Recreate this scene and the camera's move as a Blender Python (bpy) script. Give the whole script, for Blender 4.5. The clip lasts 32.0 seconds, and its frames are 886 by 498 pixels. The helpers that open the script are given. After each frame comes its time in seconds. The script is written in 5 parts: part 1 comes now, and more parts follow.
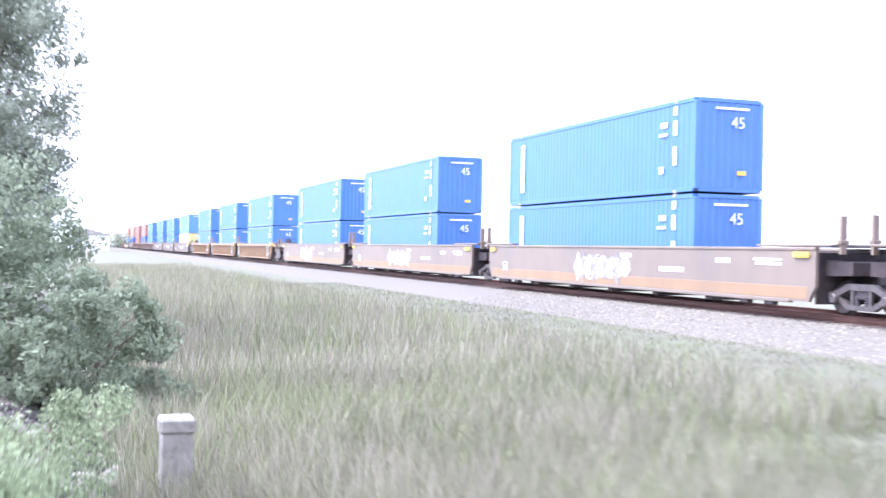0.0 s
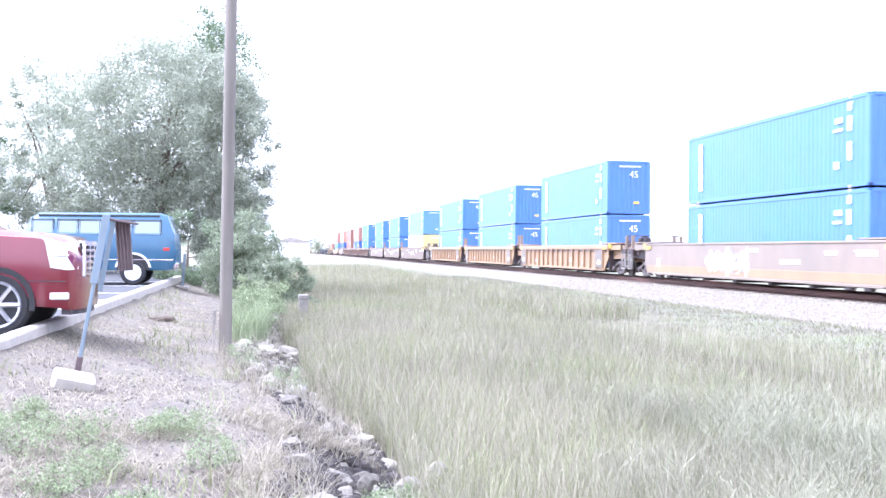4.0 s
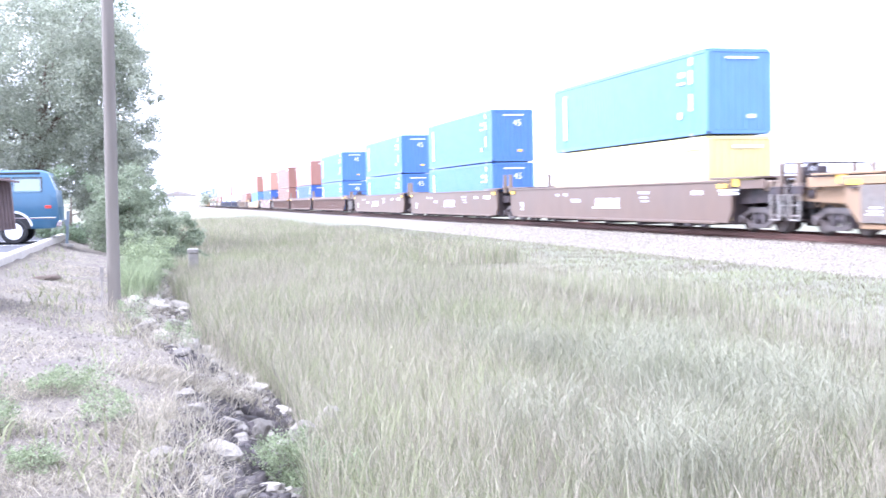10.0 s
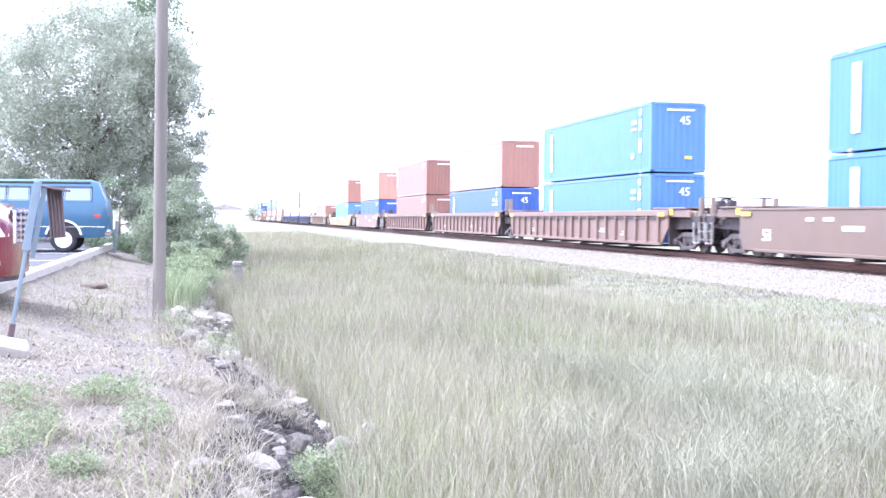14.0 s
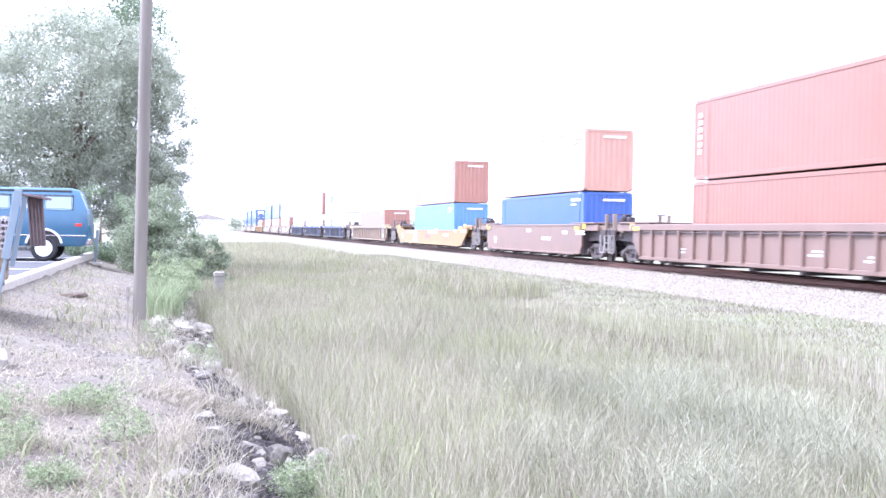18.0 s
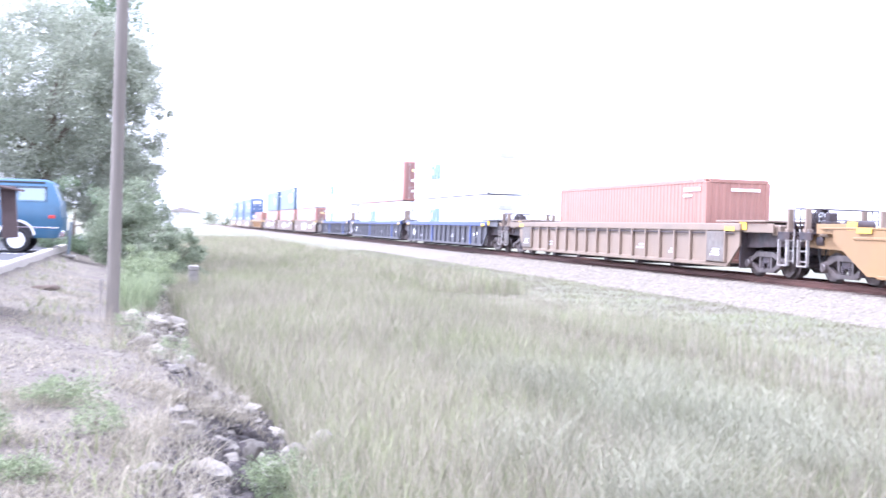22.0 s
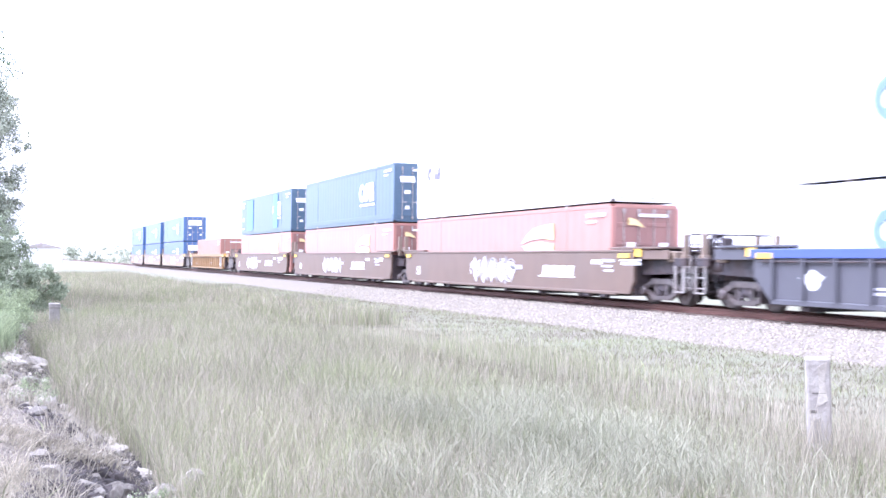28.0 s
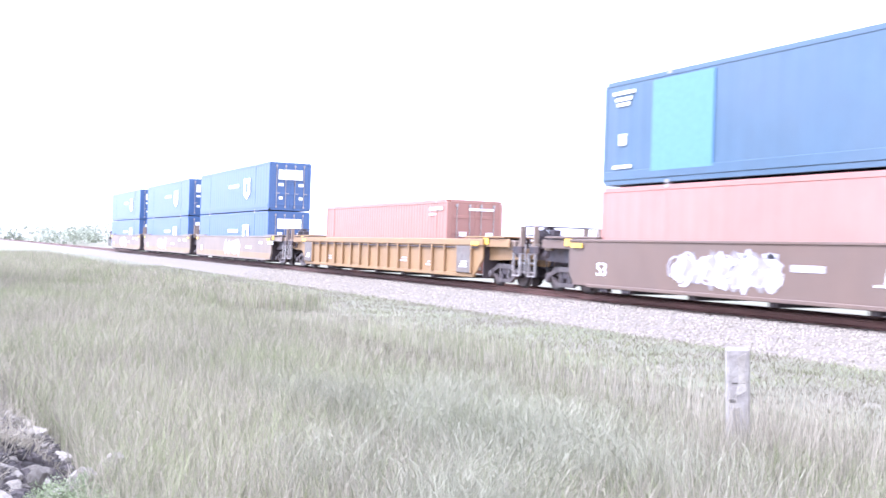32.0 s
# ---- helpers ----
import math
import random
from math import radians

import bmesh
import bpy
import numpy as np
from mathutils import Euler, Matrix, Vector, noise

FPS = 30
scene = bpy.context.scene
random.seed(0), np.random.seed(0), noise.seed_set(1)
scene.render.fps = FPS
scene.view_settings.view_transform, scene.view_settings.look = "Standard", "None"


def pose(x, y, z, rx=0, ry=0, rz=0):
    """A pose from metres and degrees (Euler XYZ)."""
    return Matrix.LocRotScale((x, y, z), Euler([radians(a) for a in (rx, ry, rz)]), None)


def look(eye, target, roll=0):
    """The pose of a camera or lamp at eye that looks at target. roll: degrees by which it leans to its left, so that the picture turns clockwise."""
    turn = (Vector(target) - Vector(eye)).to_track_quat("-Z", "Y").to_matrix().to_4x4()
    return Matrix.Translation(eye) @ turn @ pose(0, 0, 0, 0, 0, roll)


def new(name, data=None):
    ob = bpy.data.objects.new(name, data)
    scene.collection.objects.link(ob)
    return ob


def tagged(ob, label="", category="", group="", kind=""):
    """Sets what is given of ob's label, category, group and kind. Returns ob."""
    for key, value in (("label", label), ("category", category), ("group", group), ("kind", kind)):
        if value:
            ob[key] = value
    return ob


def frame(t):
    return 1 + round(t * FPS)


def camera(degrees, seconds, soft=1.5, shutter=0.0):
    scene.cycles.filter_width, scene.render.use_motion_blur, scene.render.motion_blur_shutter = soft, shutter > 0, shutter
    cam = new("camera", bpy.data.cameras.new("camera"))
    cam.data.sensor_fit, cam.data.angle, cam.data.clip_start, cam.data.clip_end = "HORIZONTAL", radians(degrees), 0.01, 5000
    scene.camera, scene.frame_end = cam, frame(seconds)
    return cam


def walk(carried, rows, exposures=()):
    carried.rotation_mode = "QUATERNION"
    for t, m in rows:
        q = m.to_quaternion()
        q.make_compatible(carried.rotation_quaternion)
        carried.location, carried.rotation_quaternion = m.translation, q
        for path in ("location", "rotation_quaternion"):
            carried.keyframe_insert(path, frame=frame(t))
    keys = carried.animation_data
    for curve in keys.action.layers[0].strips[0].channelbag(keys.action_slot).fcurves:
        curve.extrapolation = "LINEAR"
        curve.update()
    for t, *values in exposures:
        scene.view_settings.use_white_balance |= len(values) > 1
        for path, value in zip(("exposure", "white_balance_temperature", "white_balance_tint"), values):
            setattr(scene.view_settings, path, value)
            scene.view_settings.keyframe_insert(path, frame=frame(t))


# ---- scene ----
# ---- the camera and its walk ----
cam = camera(44.85, 32.0, soft=1.5, shutter=0.4)
# seconds, place, then degrees: turn to the right of north, tilt up, lean to the left
PATH = [
    (0, -19.11, 19.50, 1.449, 19.35, 0.02, 1.10),
    (1, -18.90, 9.20, 1.900, 14.75, -0.55, -0.30),
    (2, -18.98, 5.90, 1.369, 12.15, 0.37, 0.13),
    (3, -19.07, 2.20, 1.200, 9.38, 0.50, 0.35),
    (3.5, -19.08, 0.60, 1.266, 8.80, 0.34, 0.40),
    (5.5, -19.08, 0.00, 1.266, 10.94, -0.40, 0.51),
    (6, -19.08, 0.00, 1.266, 11.31, -0.31, 0.40),
    (6.5, -19.08, 0.00, 1.266, 11.22, -0.38, -0.02),
    (7, -19.08, 0.00, 1.266, 11.21, -0.71, 0.34),
    (7.5, -19.08, 0.00, 1.266, 11.25, -0.94, -0.87),
    (8, -19.08, 0.00, 1.266, 13.03, -1.19, -0.73),
    (8.5, -19.08, 0.00, 1.266, 15.77, -3.14, 0.09),
    (9, -19.08, 0.00, 1.266, 16.24, -3.29, -0.71),
    (9.5, -19.08, 0.00, 1.266, 16.98, -2.67, -0.86),
    (10, -19.08, 0.00, 1.266, 14.76, -2.69, -1.14),
    (10.5, -19.08, 0.00, 1.266, 13.17, -2.54, -0.17),
    (11, -19.08, 0.00, 1.266, 13.45, -2.71, 0.46),
    (11.5, -19.08, 0.00, 1.266, 13.33, -2.36, -0.02),
    (12, -19.08, 0.00, 1.266, 13.11, -2.31, -0.02),
    (12.5, -19.08, 0.00, 1.266, 12.55, -2.23, 0.20),
    (13, -19.08, 0.00, 1.266, 12.04, -2.10, -0.03),
    (13.5, -19.08, 0.00, 1.266, 12.00, -1.90, 0.37),
    (14, -19.08, 0.00, 1.266, 12.47, -1.63, 0.43),
    (14.5, -19.08, 0.00, 1.266, 12.81, -1.46, 0.42),
    (16.5, -19.08, 0.00, 1.266, 13.30, -1.04, 0.97),
    (17, -19.08, 0.00, 1.266, 13.56, -0.90, 0.75),
    (17.5, -19.08, 0.00, 1.266, 13.21, -0.77, 1.17),
    (18, -19.08, 0.00, 1.266, 13.40, -0.97, 0.98),
    (18.5, -19.08, 0.00, 1.266, 13.89, -1.23, 0.77),
    (19, -19.08, 0.00, 1.266, 13.78, -1.52, 0.53),
    (19.5, -19.08, 0.00, 1.266, 12.39, -1.60, 0.80),
    (20, -19.08, 0.00, 1.266, 11.94, -1.71, 1.10),
    (20.5, -19.08, 0.00, 1.266, 11.34, -1.88, 0.91),
    (21, -19.08, 0.00, 1.266, 11.22, -1.92, 0.80),
    (21.5, -19.08, 0.00, 1.266, 11.57, -1.84, 1.00),
    (22, -19.08, 0.00, 1.266, 14.69, -1.15, 1.62),
    (22.5, -19.08, 0.00, 1.266, 19.96, -0.94, 1.05),
    (23, -19.08, 0.00, 1.266, 20.92, -0.88, 0.44),
    (23.5, -19.08, 0.00, 1.266, 22.20, -0.67, 0.17),
    (24, -19.08, 0.00, 1.266, 22.43, -0.43, 0.41),
    (24.5, -19.08, 0.00, 1.266, 22.43, -0.08, 0.44),
    (25, -19.08, 0.00, 1.266, 22.57, 0.27, 0.08),
    (25.5, -19.08, 0.00, 1.266, 22.55, 0.57, -0.05),
    (27.5, -19.08, 0.00, 1.266, 22.23, 0.96, 0.59),
    (28, -19.08, 0.00, 1.266, 21.49, 0.63, 0.66),
    (28.5, -19.08, 0.00, 1.266, 21.44, 0.87, 0.52),
    (29, -19.08, 0.00, 1.266, 22.14, 0.85, 0.70),
    (29.5, -19.08, 0.00, 1.266, 22.25, 0.35, 0.91),
    (30, -19.08, 0.00, 1.266, 22.29, 0.28, 1.31),
    (30.5, -19.08, 0.00, 1.266, 22.50, 0.21, 1.06),
    (31, -19.08, 0.00, 1.266, 23.08, 0.22, 1.07),
    (31.5, -19.08, 0.00, 1.266, 23.64, -0.04, 1.04),
    (32, -19.08, 0.00, 1.266, 25.26, -0.02, 1.79),
]
walk(cam, [(t, pose(x, y, z, 90 + tilt, 0, -turn) @ pose(0, 0, 0, 0, 0, lean)) for t, x, y, z, turn, tilt, lean in PATH],
     exposures=[(0.0, 2.12, 5330, 22), (3.0, 2.36, 5350, 22), (16.0, 2.36, 5350, 23), (25.0, 2.22, 5350, 25), (32.0, 2.20, 5350, 25)])

SECONDS = 32.0


def rolled(t):
    """How far the train has rolled south: it gains a little speed."""
    return 15.4 * t if t < 7.5 else 115.5 + 16.4 * (t - 7.5) + (0.12 * (t - 28.5) if t > 28.5 else 0.0)

# ---- world and light: bright overcast ----
world = bpy.data.worlds.new("world")
scene.world = world
world.use_nodes = True
wn = world.node_tree
sky = wn.nodes.new("ShaderNodeTexSky")
sky.sky_type, sky.sun_disc = "NISHITA", False
sky.sun_elevation, sky.sun_rotation = radians(56), radians(276)
sky.air_density, sky.dust_density, sky.ozone_density = 1.0, 4.0, 1.0
pale = wn.nodes.new("ShaderNodeHueSaturation")
pale.inputs["Saturation"].default_value = 0.12
wn.links.new(sky.outputs["Color"], pale.inputs["Color"])
cloud = wn.nodes.new("ShaderNodeMix")      # an even cloud layer under the sky
cloud.data_type = "RGBA"
cloud.inputs["Factor"].default_value = 0.65
cloud.inputs["B"].default_value = (5.2, 5.2, 5.35, 1)
wn.links.new(pale.outputs["Color"], cloud.inputs["A"])
wn.links.new(cloud.outputs["Result"], wn.nodes["Background"].inputs["Color"])
wn.nodes["Background"].inputs["Strength"].default_value = 0.15

sun_data = bpy.data.lights.new("sun", "SUN")
sun_data.energy, sun_data.angle, sun_data.color = 1.35, radians(30), (1.0, 0.97, 0.93)
sun = new("sun", sun_data)
sun.matrix_basis = look((-20, 2, 30), (0, 0, 0))


# ---- materials ----
def material(name, colour, rough=0.6, metal=0.0, vary=0.12, scale=6.0, bump=0.0, bump_scale=40.0, dirt=None, dirt_amount=0.3,
             dirt_scale=1.5, stretch=(1, 1, 1), per_piece=0.0, island=False, coat=0.0, spec=0.5, thin=0.0):
    m = bpy.data.materials.new(name)
    m.use_nodes = True
    t = m.node_tree
    b = t.nodes["Principled BSDF"]
    b.inputs["Roughness"].default_value, b.inputs["Metallic"].default_value = rough, metal
    b.inputs["Specular IOR Level"].default_value = spec
    b.inputs["Coat Weight"].default_value = coat
    b.inputs["Coat Roughness"].default_value = 0.15
    co = t.nodes.new("ShaderNodeTexCoord")
    mp = t.nodes.new("ShaderNodeMapping")
    mp.inputs["Scale"].default_value = stretch
    t.links.new(co.outputs["Object"], mp.inputs["Vector"])

    def noise_at(s, detail=4.0):
        n = t.nodes.new("ShaderNodeTexNoise")
        n.inputs["Scale"].default_value, n.inputs["Detail"].default_value = s, detail
        t.links.new(mp.outputs["Vector"], n.inputs["Vector"])
        return n.outputs["Fac"]

    def ramp(fac, lo, hi):
        r = t.nodes.new("ShaderNodeMapRange")
        r.inputs["From Min"].default_value, r.inputs["From Max"].default_value = 0.3, 0.7
        r.inputs["To Min"].default_value, r.inputs["To Max"].default_value = lo, hi
        t.links.new(fac, r.inputs["Value"])
        return r.outputs["Result"]

    hsv = t.nodes.new("ShaderNodeHueSaturation")
    hsv.inputs["Color"].default_value = (*colour, 1)
    value = ramp(noise_at(scale), 1 - vary, 1 + vary)
    if per_piece:
        if island:
            g = t.nodes.new("ShaderNodeNewGeometry")
            rnd = g.outputs["Random Per Island"]
        else:
            g = t.nodes.new("ShaderNodeObjectInfo")
            rnd = g.outputs["Random"]
        r = t.nodes.new("ShaderNodeMapRange")
        r.inputs["To Min"].default_value, r.inputs["To Max"].default_value = 1 - per_piece, 1 + per_piece
        t.links.new(rnd, r.inputs["Value"])
        mul = t.nodes.new("ShaderNodeMath")
        mul.operation = "MULTIPLY"
        t.links.new(value, mul.inputs[0])
        t.links.new(r.outputs["Result"], mul.inputs[1])
        value = mul.outputs[0]
    t.links.new(value, hsv.inputs["Value"])
    colour_out = hsv.outputs["Color"]
    if dirt:
        mix = t.nodes.new("ShaderNodeMix")
        mix.data_type = "RGBA"
        mix.inputs["B"].default_value = (*dirt, 1)
        t.links.new(ramp(noise_at(dirt_scale, 7.0), 0, dirt_amount * 2), mix.inputs["Factor"])
        t.links.new(colour_out, mix.inputs["A"])
        colour_out = mix.outputs["Result"]
    t.links.new(colour_out, b.inputs["Base Color"])
    if bump:
        bp = t.nodes.new("ShaderNodeBump")
        bp.inputs["Strength"].default_value, bp.inputs["Distance"].default_value = bump, 0.02
        t.links.new(noise_at(bump_scale, 5.0), bp.inputs["Height"])
        t.links.new(bp.outputs["Normal"], b.inputs["Normal"])
    if thin:        # thin leaves let some light through
        tr = t.nodes.new("ShaderNodeBsdfTranslucent")
        both = t.nodes.new("ShaderNodeMixShader")
        both.inputs["Fac"].default_value = thin
        t.links.new(colour_out, tr.inputs["Color"])
        t.links.new(b.outputs["BSDF"], both.inputs[1])
        t.links.new(tr.outputs["BSDF"], both.inputs[2])
        t.links.new(both.outputs["Shader"], t.nodes["Material Output"].inputs["Surface"])
    return m


RUST = (0.16, 0.08, 0.05)


def paint(name, colour, rough=0.42, dirt_amount=0.16):
    return material(name, colour, rough, vary=0.06, scale=3, dirt=tuple(0.55 * c + 0.05 for c in colour), dirt_amount=dirt_amount,
                    dirt_scale=1.1, stretch=(1, 0.5, 0.35), bump=0.05, bump_scale=8, coat=0.25)


M = {
    "blue": paint("container_blue_paint", (0.072, 0.19, 0.52)),
    "deep": paint("container_deep_blue_paint", (0.035, 0.10, 0.36)),
    "teal": paint("container_sky_blue_paint", (0.115, 0.26, 0.52)),
    "yellow": paint("container_yellow_paint", (0.65, 0.56, 0.24)),
    "red": paint("container_red_paint", (0.36, 0.175, 0.128)),
    "brown": paint("container_brown_paint", (0.27, 0.125, 0.09)),
    "salmon": paint("container_faded_orange_paint", (0.48, 0.27, 0.20)),
    "white": paint("container_white_paint", (0.80, 0.80, 0.82), dirt_amount=0.08),
    "navy": paint("container_navy_paint", (0.07, 0.125, 0.185)),
    "royal": paint("container_royal_blue_paint", (0.055, 0.12, 0.27)),
    "crimson": paint("container_crimson_paint", (0.42, 0.20, 0.16)),
    "crimson_door": paint("container_dull_crimson_door_paint", (0.29, 0.145, 0.12)),
    "tan_car": paint("car_tan_paint", (0.34, 0.215, 0.118), 0.6, 0.35),
    "grey_car": paint("car_faded_tan_paint", (0.25, 0.195, 0.155), 0.6, 0.35),
    "gold_car": paint("car_yellow_paint", (0.31, 0.185, 0.078), 0.6, 0.25),
    "brown_car": paint("car_brown_paint", (0.15, 0.101, 0.076), 0.6, 0.2),
    "maroon_car": paint("car_maroon_paint", (0.20, 0.128, 0.102), 0.6, 0.25),
    "slate_car": paint("car_slate_blue_paint", (0.078, 0.077, 0.094), 0.6, 0.3),
    "dun_car": paint("car_dun_paint", (0.25, 0.185, 0.135), 0.6, 0.3),
    "black_steel": material("grimy_black_steel", (0.055, 0.053, 0.062), 0.6, 0.3, 0.3, 5, dirt=RUST, dirt_amount=0.15),
    "wheel_steel": material("worn_wheel_steel", (0.15, 0.138, 0.138), 0.5, 0.6, 0.25, 6, dirt=RUST, dirt_amount=0.12),
    "blue_steel": material("blue_painted_steel", (0.04, 0.08, 0.35), 0.5, 0.1, 0.2, 5, dirt=RUST, dirt_amount=0.15),
    "bright_blue_steel": paint("worn_blue_chord_paint", (0.06, 0.095, 0.29), 0.55, 0.25),
    "mark_pale": material("pale_yellow_marking_paint", (0.80, 0.62, 0.30), 0.5, vary=0.06),
    "mark_sky": material("pale_blue_patch_paint", (0.11, 0.235, 0.40), 0.45, vary=0.06),
    "grey_panel": material("weathered_grey_panel_paint", (0.17, 0.155, 0.14), 0.7, vary=0.2, scale=5, dirt=RUST, dirt_amount=0.15),
    "casting": material("weathered_casting_steel", (0.42, 0.40, 0.38), 0.55, 0.3, 0.25, 20, dirt=RUST, dirt_amount=0.25),
    "mark_white": material("white_marking_paint", (0.85, 0.85, 0.85), 0.5, vary=0.06),
    "mark_yellow": material("yellow_marking_paint", (0.85, 0.55, 0.08), 0.5, vary=0.06),
    "mark_grey": material("grey_graffiti_paint", (0.50, 0.50, 0.54), 0.55, vary=0.2, scale=2),
    "mark_faded": material("faded_graffiti_fill_paint", (0.27, 0.25, 0.25), 0.6, vary=0.3, scale=3),
    "mark_blue": material("pale_blue_marking_paint", (0.15, 0.225, 0.46), 0.5, vary=0.05),
    "mark_violet": material("violet_blue_marking_paint", (0.16, 0.15, 0.36), 0.5, vary=0.05),
    "mark_red": material("red_graffiti_paint", (0.5, 0.12, 0.12), 0.55, vary=0.2, scale=2),
    "mark_dark": material("dark_marking_paint", (0.06, 0.06, 0.08), 0.5, vary=0.1),
    "rail": material("rusty_rail_steel", (0.16, 0.085, 0.07), 0.55, 0.5, 0.2, 8, bump=0.1, stretch=(1, 0.1, 1)),
    "tie": material("weathered_wood_tie", (0.14, 0.11, 0.09), 0.9, vary=0.25, scale=10, bump=0.5, stretch=(0.2, 1, 1), per_piece=0.3),
    "ballast": material("pale_crushed_stone", (0.175, 0.155, 0.12), 0.95, vary=0.25, scale=30, bump=0.5, bump_scale=30, dirt=(0.17, 0.15, 0.14), dirt_amount=0.3, dirt_scale=0.9),
    "stone": material("pale_ballast_stone", (0.235, 0.21, 0.168), 0.95, vary=0.15, scale=20, bump=0.3, per_piece=0.32, island=True),
    "rock": material("limestone_riprap", (0.33, 0.305, 0.26), 0.95, vary=0.2, scale=5, bump=0.7, bump_scale=14, dirt=(0.10, 0.085, 0.075), dirt_amount=0.3, dirt_scale=3, per_piece=0.5),
    "ground": material("field_soil_and_thatch", (0.175, 0.158, 0.122), 1.0, vary=0.3, scale=9, bump=0.8, bump_scale=25, dirt=(0.14, 0.16, 0.09), dirt_amount=0.4, dirt_scale=0.5),
    "gravel": material("gravelly_bank_soil", (0.165, 0.148, 0.11), 1.0, vary=0.4, scale=24, bump=1.0, bump_scale=30, dirt=(0.11, 0.09, 0.08), dirt_amount=0.45, dirt_scale=1.3),
    "litter": material("dark_leaf_litter", (0.10, 0.09, 0.078), 1.0, vary=0.3, scale=20, per_piece=0.6, island=True),
    # rubble stones coloured near black to stand in for shaded gaps
    "rubble": material("rubble_with_gap_shade", (0.06, 0.052, 0.05), 1.0, vary=0.3, scale=20, per_piece=0.6, island=True),
    # bank edge soil, its colour darkened for the shade between the rocks
    "edge_gap_shade": material("bank_edge_soil_with_gap_shade", (0.055, 0.046, 0.042), 1.0, vary=0.4, scale=12, bump=1.0, bump_scale=20),
    "asphalt": material("asphalt", (0.07, 0.07, 0.075), 0.9, vary=0.25, scale=20, bump=0.4, bump_scale=60),
    "concrete": material("pale_concrete", (0.45, 0.42, 0.37), 0.9, vary=0.12, scale=6, bump=0.4, bump_scale=30, dirt=(0.3, 0.27, 0.24), dirt_amount=0.2, dirt_scale=2.5),
    "old_concrete": material("weathered_grey_concrete", (0.37, 0.345, 0.305), 0.95, vary=0.2, scale=9, bump=0.6, bump_scale=24, dirt=(0.20, 0.18, 0.165), dirt_amount=0.35, dirt_scale=4),
    "dull_concrete": material("lichen_grey_concrete", (0.26, 0.242, 0.215), 0.95, vary=0.25, scale=12, bump=0.6, bump_scale=24),
    "stem": material("bleached_grass_stem", (0.39, 0.355, 0.28), 0.85, vary=0.1, scale=1.0, per_piece=0.25, island=True, spec=0.2, thin=0.2),
    "grass_dry": material("dry_tall_grass", (0.345, 0.314, 0.243), 0.9, vary=0.15, scale=0.4, per_piece=0.38, island=True, spec=0.2, thin=0.3),
    "grass_pale": material("pale_bent_grass", (0.305, 0.304, 0.222), 0.85, vary=0.15, scale=0.5, per_piece=0.3, island=True, spec=0.2, thin=0.25),
    "grass_brown": material("short_brown_grass", (0.185, 0.168, 0.122), 0.9, vary=0.2, scale=0.5, per_piece=0.35, island=True, spec=0.2, thin=0.2),
    "grass_green": material("green_grass", (0.258, 0.272, 0.158), 0.85, vary=0.2, scale=0.5, per_piece=0.35, island=True, spec=0.2, thin=0.3),
    "leaf": material("oak_leaf", (0.37, 0.395, 0.31), 0.7, vary=0.2, scale=0.5, per_piece=0.25, island=True, spec=0.2, thin=0.62),
    "leaf_pale": material("shrub_leaf", (0.275, 0.32, 0.19), 0.7, vary=0.15, scale=1.0, per_piece=0.4, island=True, spec=0.3, thin=0.4),
    "leaf_mid": material("grey_green_shrub_leaf", (0.285, 0.325, 0.225), 0.7, vary=0.2, scale=1.0, per_piece=0.3, island=True, spec=0.2, thin=0.5),
    "leaf_dark": material("dark_shrub_leaf", (0.195, 0.245, 0.155), 0.7, vary=0.2, scale=1.0, per_piece=0.35, island=True, spec=0.2, thin=0.45),
    "bark": material("grey_bark", (0.16, 0.125, 0.10), 0.95, vary=0.3, scale=8, bump=0.8, bump_scale=20, stretch=(1, 1, 0.2)),
    "pole_wood": material("weathered_pole_wood", (0.195, 0.176, 0.15), 0.9, vary=0.2, scale=6, bump=0.4, bump_scale=25, stretch=(1, 1, 0.06)),
    "sign_metal": material("pale_blue_green_painted_metal", (0.20, 0.25, 0.29), 0.5, 0.2, 0.08, 4),
    "sign_brown": material("brown_ribbed_panel", (0.12, 0.085, 0.085), 0.6, vary=0.15, scale=5),
    "car_red": material("red_car_paint", (0.17, 0.012, 0.025), 0.25, 0.1, 0.03, 3, coat=1.0),
    "van_blue": material("teal_blue_van_paint", (0.035, 0.11, 0.195), 0.35, 0.05, 0.08, 2, coat=0.4, dirt=(0.05, 0.13, 0.2), dirt_amount=0.2),
    "chrome": material("chrome", (0.75, 0.75, 0.77), 0.15, 1.0, 0.03),
    "rubber": material("tyre_rubber", (0.03, 0.03, 0.032), 0.85, vary=0.2, scale=15),
    "window": material("tinted_glass", (0.20, 0.27, 0.32), 0.06, 0.0, 0.02, spec=1.0, coat=1.0),
    "lamp_glass": material("headlamp_glass", (0.78, 0.80, 0.82), 0.08, 0.0, 0.03, coat=1.0),
    "lamp_red": material("red_lamp_glass", (0.5, 0.04, 0.03), 0.2, 0.0, 0.03, coat=1.0),
    "rim": material("silver_wheel_rim", (0.65, 0.65, 0.67), 0.3, 0.9, 0.05),
    "far_white": material("distant_white_wall", (0.75, 0.75, 0.75), 0.8, vary=0.08, scale=0.3),
}


